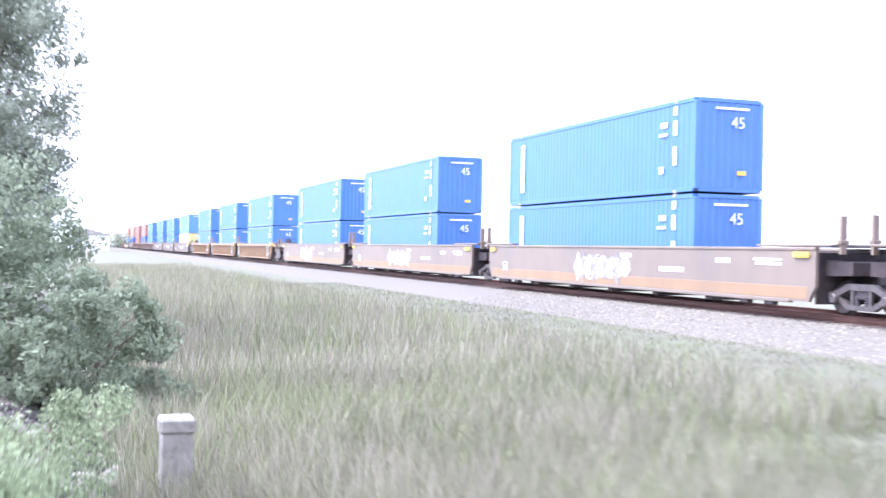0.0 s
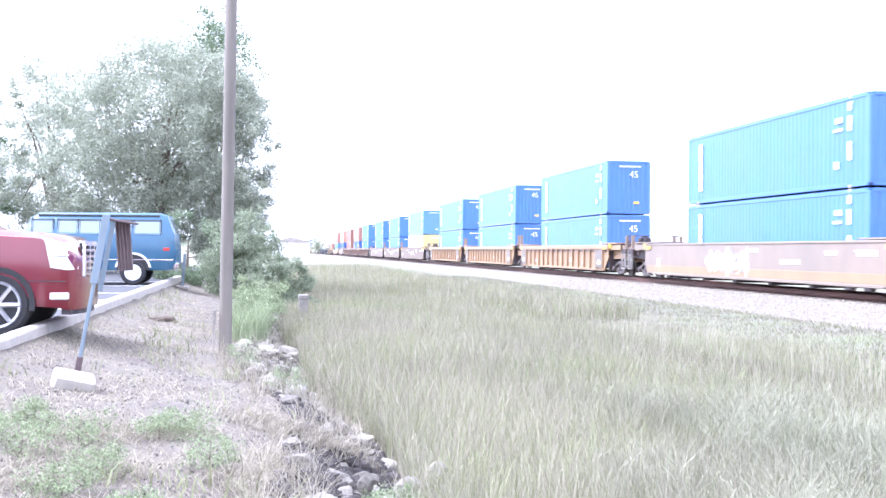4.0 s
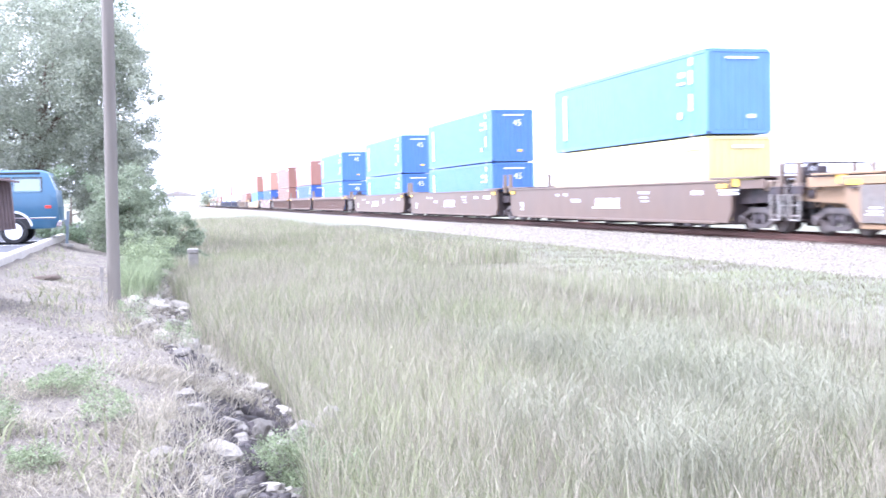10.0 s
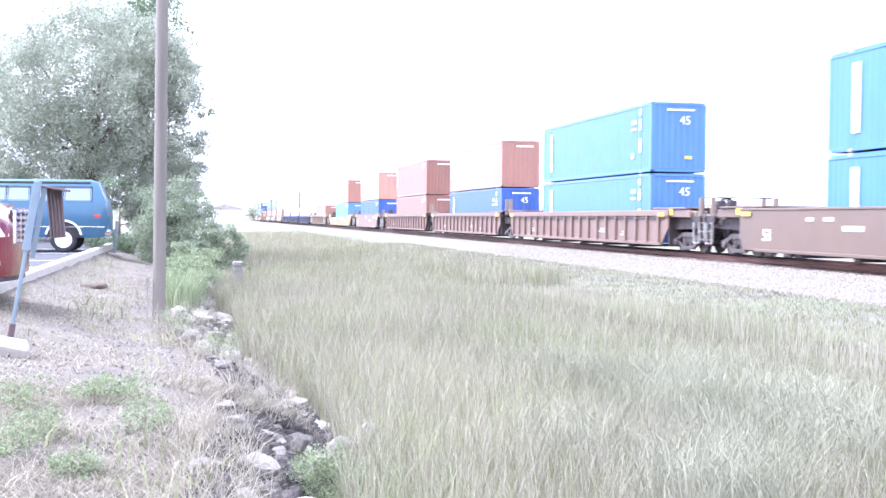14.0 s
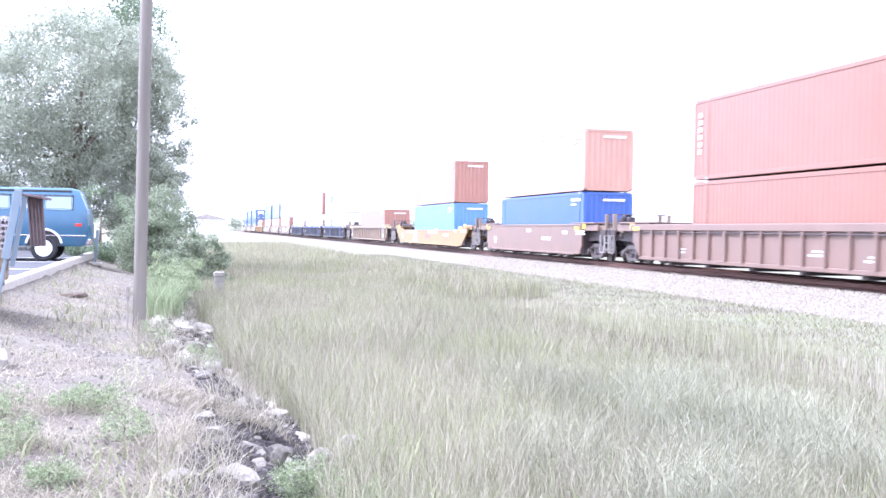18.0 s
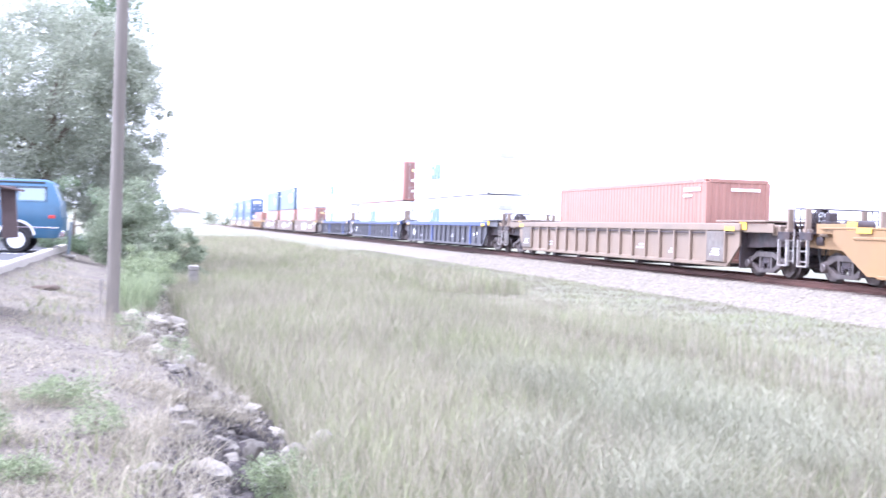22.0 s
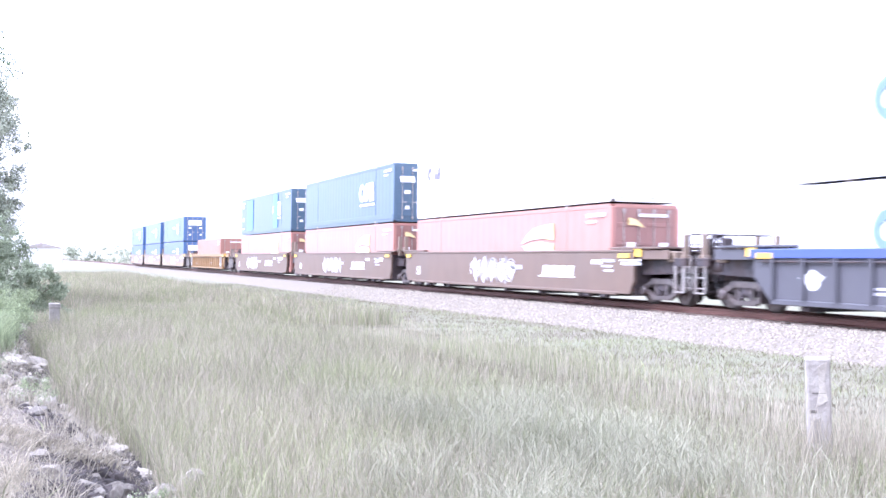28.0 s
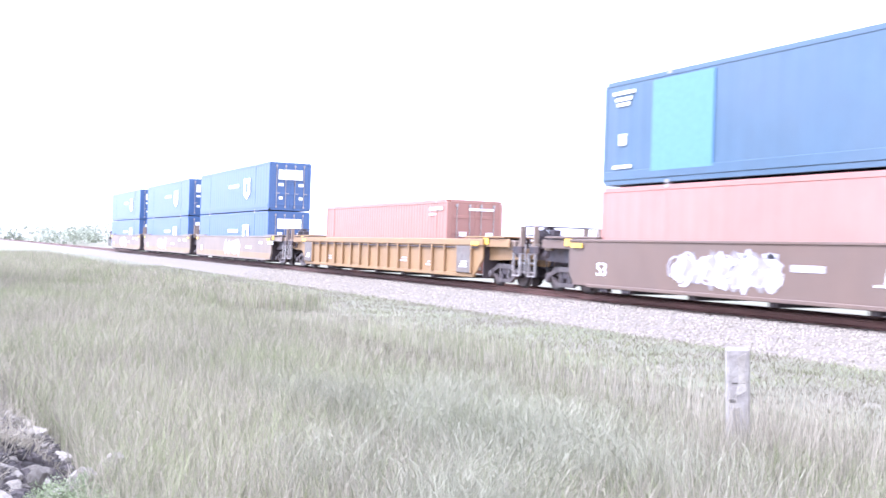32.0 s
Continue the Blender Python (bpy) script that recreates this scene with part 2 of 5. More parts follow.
# ---- mesh helpers ----
class Geo:
    """Collects vertices and faces."""

    def __init__(self):
        self.v, self.f = [], []

    def add(self, verts, faces):
        n = len(self.v)
        self.v += verts
        self.f += [tuple(n + i for i in f) for f in faces]
        return self

    def box(self, x0, x1, y0, y1, z0, z1, c=0.0):
        """A box; c: chamfer."""
        if c <= 0:
            vs = [(x, y, z) for x in (x0, x1) for y in (y0, y1) for z in (z0, z1)]
            return self.add(vs, [(0, 1, 3, 2), (4, 6, 7, 5), (0, 4, 5, 1), (2, 3, 7, 6), (0, 2, 6, 4), (1, 5, 7, 3)])
        vs, ix = [], {}
        for i, x in enumerate((x0, x1)):
            for j, y in enumerate((y0, y1)):
                for k, z in enumerate((z0, z1)):
                    sx, sy, sz = (1, -1)[i] * c, (1, -1)[j] * c, (1, -1)[k] * c
                    for a, p in enumerate(((x, y + sy, z + sz), (x + sx, y, z + sz), (x + sx, y + sy, z))):
                        ix[i, j, k, a] = len(vs)
                        vs.append(p)
        fs = []
        for i in (0, 1):
            fs.append((ix[i, 0, 0, 0], ix[i, 0, 1, 0], ix[i, 1, 1, 0], ix[i, 1, 0, 0])[:: 1 if i == 0 else -1])
            fs.append((ix[0, i, 0, 1], ix[1, i, 0, 1], ix[1, i, 1, 1], ix[0, i, 1, 1])[:: 1 if i == 0 else -1])
            fs.append((ix[0, 0, i, 2], ix[0, 1, i, 2], ix[1, 1, i, 2], ix[1, 0, i, 2])[:: 1 if i == 0 else -1])
        for a in (0, 1):
            for b in (0, 1):
                fs.append((ix[a, b, 0, 0], ix[a, b, 0, 1], ix[a, b, 1, 1], ix[a, b, 1, 0]))
                fs.append((ix[a, 0, b, 0], ix[a, 1, b, 0], ix[a, 1, b, 2], ix[a, 0, b, 2]))
                fs.append((ix[0, a, b, 1], ix[1, a, b, 1], ix[1, a, b, 2], ix[0, a, b, 2]))
        fs += [(ix[i, j, k, 0], ix[i, j, k, 1], ix[i, j, k, 2]) for i in (0, 1) for j in (0, 1) for k in (0, 1)]
        return self.add(vs, fs)

    def tube(self, p0, p1, r0, r1=None, n=8, caps=True):
        p0, p1 = Vector(p0), Vector(p1)
        r1 = r0 if r1 is None else r1
        axis = (p1 - p0).normalized()
        a = axis.orthogonal().normalized()
        b = axis.cross(a)
        vs = []
        for p, r in ((p0, r0), (p1, r1)):
            for i in range(n):
                w = 2 * math.pi * i / n
                vs.append(tuple(p + r * (math.cos(w) * a + math.sin(w) * b)))
        fs = [(i, (i + 1) % n, n + (i + 1) % n, n + i) for i in range(n)]
        if caps:
            fs += [tuple(range(n - 1, -1, -1)), tuple(range(n, 2 * n))]
        return self.add(vs, fs)

    def arc(self, r0, r1, y0, y1, n=14, a0=0.0, a1=180.0):
        """A flat arch in the x-z plane, between two radii."""
        vs, fs = [], []
        for i in range(n + 1):
            w = radians(a0 + (a1 - a0) * i / n)
            vs += [(r * math.cos(w), y, r * math.sin(w)) for r in (r0, r1) for y in (y0, y1)]
        for i in range(n):
            p, q = 4 * i, 4 * i + 4
            fs += [(p, p + 1, q + 1, q), (p + 2, q + 2, q + 3, p + 3), (p, q, q + 2, p + 2), (p + 1, p + 3, q + 3, q + 1)]
        return self.add(vs, fs)

    def lathe(self, profile, axis="X", n=20, at=(0, 0, 0), caps=True):
        """profile: (along, radius) pairs, turned round an axis."""
        vs, fs = [], []
        for h, r in profile:
            for i in range(n):
                w = 2 * math.pi * i / n
                c, s = r * math.cos(w), r * math.sin(w)
                p = (h, c, s) if axis == "X" else (c, h, s) if axis == "Y" else (c, s, h)
                vs.append((p[0] + at[0], p[1] + at[1], p[2] + at[2]))
        for j in range(len(profile) - 1):
            for i in range(n):
                k = (i + 1) % n
                fs.append((j * n + i, j * n + k, (j + 1) * n + k, (j + 1) * n + i))
        if caps:
            fs += [tuple(range(n)), tuple(range((len(profile) - 1) * n, len(profile) * n))]
        return self.add(vs, fs)

    def sheet(self, outline, x0, x1):
        """A plate with an outline of (y, z), from x0 to x1."""
        n = len(outline)
        vs = [(x0, y, z) for y, z in outline] + [(x1, y, z) for y, z in outline]
        fs = [tuple(range(n)), tuple(range(2 * n - 1, n - 1, -1))] + [(i, n + i, n + (i + 1) % n, (i + 1) % n) for i in range(n)]
        return self.add(vs, fs)

    def prism(self, outline, y0, y1):
        """A bar with an outline of (x, z), from y0 to y1."""
        n = len(outline)
        vs = [(x, y0, z) for x, z in outline] + [(x, y1, z) for x, z in outline]
        fs = [tuple(range(n)), tuple(range(2 * n - 1, n - 1, -1))] + [(i, n + i, n + (i + 1) % n, (i + 1) % n) for i in range(n)]
        return self.add(vs, fs)

    def mesh(self, name, mat, smooth=False):
        me = bpy.data.meshes.new(name)
        me.from_pydata(self.v, [], self.f)
        bm = bmesh.new()
        bm.from_mesh(me)
        bmesh.ops.recalc_face_normals(bm, faces=bm.faces)
        bm.to_mesh(me)
        bm.free()
        if smooth:
            me.polygons.foreach_set("use_smooth", [True] * len(me.polygons))
            me.set_sharp_from_angle(angle=radians(40))
        me.materials.append(mat)
        return me


def part(name, data, parent, label="", at=None):
    ob = new(name, data)
    ob.parent = parent
    if at is not None:
        ob.matrix_basis = at if isinstance(at, Matrix) else Matrix.Translation(at)
    if label:
        tagged(ob, label)
    return ob


MESHES = {}


def kept(key, make):
    """The mesh of that key, made once and shared."""
    if key not in MESHES:
        MESHES[key] = make()
    return MESHES[key]


def thing(name, label, category, group="", at=(0, 0, 0)):
    ob = new(name)
    ob.empty_display_size = 0.3
    ob.matrix_basis = at if isinstance(at, Matrix) else Matrix.Translation(at)
    return tagged(ob, label, category, group)


def raw_mesh(name, verts, loops_per_face, faces, mat):
    """A mesh from arrays: faces all of one size."""
    me = bpy.data.meshes.new(name)
    nf = len(faces)
    me.vertices.add(len(verts))
    me.vertices.foreach_set("co", np.asarray(verts, np.float32).ravel())
    me.loops.add(nf * loops_per_face)
    me.loops.foreach_set("vertex_index", np.asarray(faces, np.int32).ravel())
    me.polygons.add(nf)
    me.polygons.foreach_set("loop_start", np.arange(nf, dtype=np.int32) * loops_per_face)
    me.update(calc_edges=True)
    me.materials.append(mat)
    return me


# ---- the lie of the land ----
def park_level(y):
    return 0.13 + 0.0055 * (min(max(y, -30), 40) - 15)


def edge_x(y):
    """Where the bank breaks down to the field."""
    return -18.55 + 0.12 * math.sin(y * 0.7) + 0.2 * math.exp(-((y - 9) / 3) ** 2) - 0.05 * min(max(y - 10, 0), 11)


def ground_z(x, y):
    e = edge_x(y)
    bank_top, field = -0.34, -0.80
    if x < -22.15:
        z = park_level(y) - 0.04
    elif x < e - 0.6:
        k = ((x + 22.15) / (e - 0.6 + 22.15)) ** 0.55
        z = (park_level(y) + 0.14) * (1 - k) + bank_top * k
    elif x < e + 0.5:
        k = (x - e + 0.6) / 1.1
        z = bank_top + (field - bank_top) * k * k * (3 - 2 * k)
    elif x < -4.4:
        k = (x - e - 0.5) / (-4.4 - e - 0.5)
        z = field + (-0.62 - field) * k
    else:
        z = -0.62 if x < 5 else -0.62 - min(0.5, 0.05 * (x - 5))
    # a washed-out hollow under the edge of the bank
    z -= 0.15 * math.exp(-((x + 18.75 + 0.55 * (y - 9.7)) / 0.22) ** 2 - ((y - 9.7) / 0.9) ** 2)
    if -22.1 < x < -5:
        z += 0.05 * noise.noise(Vector((x * 0.9, y * 0.9, 0))) + 0.02 * noise.noise(Vector((x * 4, y * 4, 3)))
    return z


def ground():
    xs = [-900, -300, -120, -60, -40, -30, -25, -22.5, -22.16] + [-22.0 + 0.2 * i for i in range(30)] + [-16 + 0.6 * i for i in range(20)] + [-4.4, 0, 4.4, 8, 15, 40, 120, 400, 1500]
    ys = [-600, -120, -40, -15] + [-6 + 0.3 * i for i in range(130)] + [33 + 1.5 * i for i in range(30)] + [78 + 8 * i for i in range(20)] + [260, 400, 700, 1200, 2500]
    verts = [(x, y, ground_z(x, y)) for y in ys for x in xs]
    n = len(xs)
    faces = [(j * n + i, j * n + i + 1, (j + 1) * n + i + 1, (j + 1) * n + i) for j in range(len(ys) - 1) for i in range(n - 1)]
    me = raw_mesh("ground", verts, 4, faces, M["ground"])
    me.materials.append(M["gravel"])
    me.materials.append(M["edge_gap_shade"])
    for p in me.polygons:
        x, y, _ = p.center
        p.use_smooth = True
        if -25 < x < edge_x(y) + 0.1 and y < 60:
            # the strip under the rocks has crevice shade put into its colour
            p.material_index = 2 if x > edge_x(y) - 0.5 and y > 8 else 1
    ob = new("ground", me)
    return tagged(ob, "dry grassy field with a gravelly bank", "ground", kind="structure")


ground()


def car_park():
    g = Geo()
    ys = [-30, 0, 15, 40, 60]
    vs = [(x, y, park_level(y)) for y in ys for x in (-60, -22.17)]
    vs += [(x, y, park_level(y) - 0.03) for y in ys for x in (-60, -22.17)]
    fs = [(2 * i, 2 * i + 1, 2 * i + 3, 2 * i + 2) for i in range(4)] + [(2 * i + 1, 2 * i + 11, 2 * i + 13, 2 * i + 3) for i in range(4)]
    g.add(vs, fs)
    lot = tagged(new("pavement", g.mesh("pavement", M["asphalt"])), "dark grey asphalt car park surface", "pavement", kind="structure")
    # concrete kerb in cast lengths
    kerb = tagged(new("kerb"), "pale concrete kerb along the car park", "kerb", kind="structure")
    length = 3.0
    seg = kept("kerb", lambda: Geo().prism([(-0.09, -0.15), (0.09, -0.15), (0.09, 0.12), (0.07, 0.15), (-0.07, 0.15), (-0.09, 0.12)], 0.006, length - 0.006).mesh("kerb_length", M["concrete"]))
    for i in range(14):
        y = -6 + i * length
        part("kerb_length", seg, kerb, at=pose(-22.07, y, park_level(y) + 0.0, math.degrees(math.atan2(park_level(y + length) - park_level(y), length))))
    # painted bay lines
    line = kept("bay_line", lambda: Geo().box(-5.0, -0.3, -0.05, 0.05, 0.004, 0.008).mesh("bay_line", M["mark_white"]))
    for y in (10.8, 14.0, 17.2, 20.4, 23.6, 26.8, 31.3, 34.5):
        part("bay_line", line, lot, at=(-22.2, y, park_level(y)))


car_park()


# ---- railway track ----
def railway():
    bed = Geo().prism([(-4.45, -0.66), (-2.0, -0.22), (2.0, -0.22), (4.45, -0.66)], -150, 1500)
    tagged(new("ballast_bed", bed.mesh("ballast_bed", M["ballast"])), "pale crushed stone ballast bed under the rails", "ballast", kind="structure")
    track = tagged(new("railway_track"), "single railway track of rusty steel rails", "railway track", kind="structure")
    rail = kept("rail", lambda: Geo().prism([(-0.075, -0.18), (0.075, -0.18), (0.075, -0.165), (0.012, -0.14), (0.012, -0.045), (0.037, -0.035), (0.037, -0.006), (0.03, 0), (-0.03, 0), (-0.037, -0.006), (-0.037, -0.035), (-0.012, -0.045), (-0.012, -0.14), (-0.075, -0.165)], -150, 1500).mesh("rail", M["rail"]))
    for x in (-0.755, 0.755):
        part("rail", rail, track, at=(x, 0, 0))
    tie = kept("tie", lambda: Geo().box(-1.3, 1.3, -0.11, 0.11, -0.30, -0.183, 0.012).mesh("tie", M["tie"]))
    for i in range(180):
        part("tie", tie, track, at=(random.uniform(-0.03, 0.03), 6 + 0.55 * i, 0))
    # loose stones on the near shoulder
    rng = np.random.default_rng(4)
    n = 20000
    y = 8 + 52 * rng.random(n) ** 1.5
    x = -4.7 + 4.0 * rng.random(n)
    top = np.where(x < -2.0, -0.66 + (x + 4.45) * (0.44 / 2.45), -0.22)
    stones("ballast_stone", "pale grey crushed ballast stones beside the rails", np.stack([x, y, top + 0.005], 1), rng, 0.018, 0.042, M["stone"])


def stones(name, label, places, rng, small, large, mat):
    base = np.array([(-1, -1, -0.6), (1, -0.8, -0.6), (0.9, 1, -0.6), (-1, 0.9, -0.6), (-0.6, -0.7, 0.6), (0.7, -0.5, 0.7), (0.5, 0.7, 0.5), (-0.7, 0.5, 0.65)])
    quads = np.array([(0, 1, 5, 4), (1, 2, 6, 5), (2, 3, 7, 6), (3, 0, 4, 7), (4, 5, 6, 7)])
    n = len(places)
    size = small + (large - small) * rng.random((n, 1, 1)) ** 2
    v = base[None] * (1 + 0.35 * rng.standard_normal((n, 8, 3)) * 0.6) * size
    w = rng.random(n) * 6.28
    c, s = np.cos(w)[:, None], np.sin(w)[:, None]
    v = np.stack([v[..., 0] * c - v[..., 1] * s, v[..., 0] * s + v[..., 1] * c, v[..., 2]], 2) + places[:, None, :]
    f = (quads[None] + 8 * np.arange(n)[:, None, None]).reshape(-1, 4)
    ob = new(name, raw_mesh(name, v.reshape(-1, 3), 4, f, mat))
    return tagged(ob, label, "stones", kind="stuff")


railway()


# ---- the train: containers ----
def corrugated(length, height, pitch, depth, along, mat_key, name):
    """A wall of trapezoid ribs along y (side) or x (end), bulging to -x or -y."""
    prof, u = [], 0.0
    n = max(1, round(length / pitch))
    p = length / n
    for i in range(n):
        u = i * p
        prof += [(u, 0), (u + 0.28 * p, 0), (u + 0.42 * p, depth), (u + 0.86 * p, depth)]
    prof.append((length, 0))
    prof = [(a - length / 2, b) for a, b in prof]
    lo = [((b, a, 0) if along == "y" else (a, b, 0)) for a, b in prof]
    hi = [(x, y, height) for x, y, _ in lo]
    k = len(prof)
    g = Geo().add(lo + hi, [(i, i + 1, k + i + 1, k + i) for i in range(k - 1)])
    back = 0.05
    g.add([(q[0] + back, q[1], q[2]) if along == "y" else (q[0], q[1] + back, q[2]) for q in (lo[0], lo[-1], hi[-1], hi[0])], [(0, 1, 2, 3)])
    return g.mesh(name, M[mat_key])


def bar(parent, label, mat, at, a0, a1, z0, z1, face="side"):
    """One painted marking bar, 4 mm proud of a side (facing -x) or an end (facing -y)."""
    def make():
        g = Geo()
        if face == "side":
            g.box(-0.004, 0.02, a0, a1, z0, z1)
        else:
            g.box(a0, a1, -0.004, 0.02, z0, z1)
        return g.mesh("marking", M[mat])
    return part("marking", kept(("bar", mat, a0, a1, round(z0, 2), round(z1, 2), face), make), parent, label, at)


def word(text, size, key, mat, face="side"):
    """Lettering, facing -x (side) or -y (end)."""
    def make():
        cu = bpy.data.curves.new("lettering", "FONT")
        cu.body, cu.size, cu.extrude = text, size, 0.006
        cu.align_x = "CENTER"
        tmp = new("lettering", cu)
        me = bpy.data.meshes.new_from_object(tmp.evaluated_get(bpy.context.evaluated_depsgraph_get()))
        bpy.data.objects.remove(tmp)
        me.transform(pose(0, 0, 0, 90, 0, -90 if face == "side" else 0))
        me.materials.clear()
        me.materials.append(mat)
        return me
    return kept(key, make)


def plate(parent, label, mat, at, outline, key, face="side"):
    """A painted shape of (along, z), 4 mm thick."""
    def make():
        # along a side, the viewer's right is -y
        g = Geo().sheet([(-a, b) for a, b in outline] if face == "side" else outline, -0.004, 0.01)
        me = g.mesh("marking", M[mat])
        if face == "end":
            me.transform(pose(0, 0, 0, 0, 0, 90))
        return me
    return part("marking", kept(("plate", key, mat), make), parent, label, at)


def ring_part(cx, cz, r0, r1, a0, a1, n=12):
    out = [(cx + r1 * math.cos(radians(a0 + (a1 - a0) * i / n)), cz + r1 * math.sin(radians(a0 + (a1 - a0) * i / n))) for i in range(n + 1)]
    return out + [(cx + r0 * math.cos(radians(a1 + (a0 - a1) * i / n)), cz + r0 * math.sin(radians(a1 + (a0 - a1) * i / n))) for i in range(n + 1)]


LEAF_EMBLEM = [(-1.3, 0.45), (-0.9, 0.75), (-0.3, 1.0), (0.4, 1.1), (0.4, 0.62), (-0.4, 0.6)]
LEAF_TIP = [(0.4, 1.1), (1.3, 1.15), (1.3, 0.55), (0.4, 0.62)]
LEAF_FOOT = [(-1.25, 0.35), (-0.4, 0.48), (0.4, 0.5), (0.4, -0.2), (-0.4, -0.1)]
LEAF_FOOT_TIP = [(0.4, 0.5), (1.3, 0.4), (1.3, -0.25), (0.4, -0.2)]


TRAIN = []      # each moving thing and its place along the track at the start


def container(s, level, length, colour, label, height=2.90, width=2.44, end="ribs", marks="bars", base=0.30, emblem="", patched=False):
    """A container whose front end stands at s; level 0 or 1 in the stack."""
    z0 = base + level * (2.90 + 0.04)
    c = M[colour]
    root = thing("shipping_container", label, "shipping container", "containers on the train")
    L, W, H = length, width, height
    key = (round(L, 1), round(W, 2), round(H, 2))
    hw = W / 2
    ribbed = colour not in ("white", "navy", "royal", "crimson")
    dep, pit = (0.014, 0.28) if ribbed else (0.005, 0.6)
    side = kept(("side", key, colour), lambda: corrugated(L - 0.3, H - 0.3, pit, dep, "y", colour, "side_panel"))
    part("side_panel", side, root, at=(-hw + 0.012, 0, z0 + 0.16))
    part("side_panel", side, root, at=pose(hw - 0.012, 0, z0 + 0.16, 0, 0, 180))
    if end == "ribs":
        e = kept(("end", key, colour), lambda: corrugated(W - 0.3, H - 0.3, 0.27, 0.028, "x", colour, "end_panel"))
        part("end_panel", e, root, at=(0, -L / 2 + 0.02, z0 + 0.16))
    else:
        lw = (W / 2 - 0.16) / 2 - 0.004      # half the width of a door leaf
        door_mat = M["crimson_door"] if colour == "crimson" else c

        def leaf():
            g = Geo().box(-lw, lw, -0.02, 0.04, 0.16, H - 0.14)
            for i in range(4):
                g.box(-lw + 0.07, lw - 0.07, -0.045, -0.02, 0.3 + i * 0.62, 0.42 + i * 0.62, 0.01)
            return g.mesh("door", door_mat)
        d = kept(("door", key, colour), leaf)
        for x in (-lw - 0.004, lw + 0.004):
            door = part("door", d, root, at=(x, -L / 2 + 0.03, z0))
            for dx in (-0.28, 0.28):
                part("lock_rod", kept(("rod", round(H, 1), colour == "white"), lambda: Geo().tube((0, 0, 0.15), (0, 0, H - 0.15), 0.02, n=6).box(-0.05, 0.05, -0.03, 0.03, 0.16, 0.28, 0.008).box(-0.05, 0.05, -0.03, 0.03, H - 0.3, H - 0.18, 0.008).box(-0.03, 0.22, -0.025, 0.0, 1.0, 1.05, 0.006).mesh("lock_rod", c if colour == "white" else M["casting"])), door, at=(dx, -0.065, 0))
            for z, w in ((1.55, 0.16), (0.75, 0.12)) if colour != "white" else ():
                part("door_label", kept(("door_label", w), lambda: Geo().box(-w, w, -0.004, 0.004, -0.09, 0.09).mesh("door_label", M["mark_white"])), door, "small white label", (0.0 if x < 0 else 0.1, -0.05, z))
    part("end_panel", kept(("back", key, colour), lambda: corrugated(W - 0.3, H - 0.3, 0.27, 0.028, "x", colour, "end_panel")), root, at=pose(0, L / 2 - 0.02, z0 + 0.16, 0, 0, 180))
    part("roof_panel", kept(("roof", key, colour), lambda: Geo().box(-hw + 0.08, hw - 0.08, -L / 2 + 0.08, L / 2 - 0.08, H - 0.06, H - 0.02).mesh("roof_panel", c)), root, at=(0, 0, z0))
    part("floor_panel", kept(("floor", key), lambda: Geo().box(-hw + 0.06, hw - 0.06, -L / 2 + 0.06, L / 2 - 0.06, 0.05, 0.15).mesh("floor_panel", M["black_steel"])), root, at=(0, 0, z0))
    rail = kept(("siderail", key, colour), lambda: Geo().box(-0.05, 0.05, -L / 2 + 0.12, L / 2 - 0.12, 0, 0.14, 0.01).mesh("side_rail", c))
    for x in (-hw + 0.05, hw - 0.05):
        part("bottom_rail", rail, root, at=(x, 0, z0 + 0.02))
        part("top_rail", rail, root, at=(x, 0, z0 + H - 0.15))
    end_bar = kept(("endrail", key, colour), lambda: Geo().box(-hw + 0.14, hw - 0.14, -0.05, 0.05, 0, 0.13, 0.01).mesh("end_rail", c))
    for y in (-L / 2 + 0.055, L / 2 - 0.055):
        part("end_rail", end_bar, root, at=(0, y, z0 + 0.02))
        part("end_rail", end_bar, root, at=(0, y, z0 + H - 0.14))
    post = kept(("post", key, colour), lambda: Geo().box(-0.08, 0.08, -0.08, 0.08, 0.1, H - 0.1, 0.015).mesh("corner_post", c))
    cast = kept("cast", lambda: Geo().box(-0.085, 0.085, -0.09, 0.09, 0, 0.12, 0.015).mesh("corner_casting", M["casting"]))
    stack_y = 6.05 if L > 13 else L / 2 - 0.09
    for x in (-hw + 0.08, hw - 0.08):
        for y in (-L / 2 + 0.08, L / 2 - 0.08):
            part("corner_post", post, root, at=(x, y, z0))
        for y in (-stack_y, stack_y):
            if L > 13:
                part("stacking_post", post, root, at=(x, y, z0))
            part("corner_casting", cast, root, at=(x, y, z0 - 0.012))
            part("corner_casting", cast, root, at=(x, y, z0 + H - 0.108))
    face, front = -hw - 0.022, -L / 2 - 0.036
    if marks == "bars":
        bar(root, "tall white bar", "mark_white", (face, L / 2 - 1.45, z0), -0.17, 0.17, 0.18 * H, 0.86 * H)
        for a0, a1, b0, b1, dy in ((-0.10, 0.10, 0.62, 0.78, -0.02), (-0.10, 0.10, 0.30, 0.5, -0.02), (-0.10, 0.10, 0.84, 0.93, -0.02), (-0.3, 0.1, 0.72, 0.78, 0.75), (-0.3, 0.2, 0.63, 0.66, 0.75), (-0.1, 0.15, 0.22, 0.30, 0.75)):
            bar(root, "white mark", "mark_white", (face, -stack_y + dy, z0), a0, a1, b0 * H, b1 * H)
        bar(root, "white code bar", "mark_white", (-0.35, front - 0.018, z0), -0.2, 1.0, H - 0.36, H - 0.29, "end")
        bar(root, "small placard", "mark_yellow" if colour == "blue" and level else "mark_white", (0, front - 0.018, z0), 0.25, 0.55, 0.55, 0.68, "end")
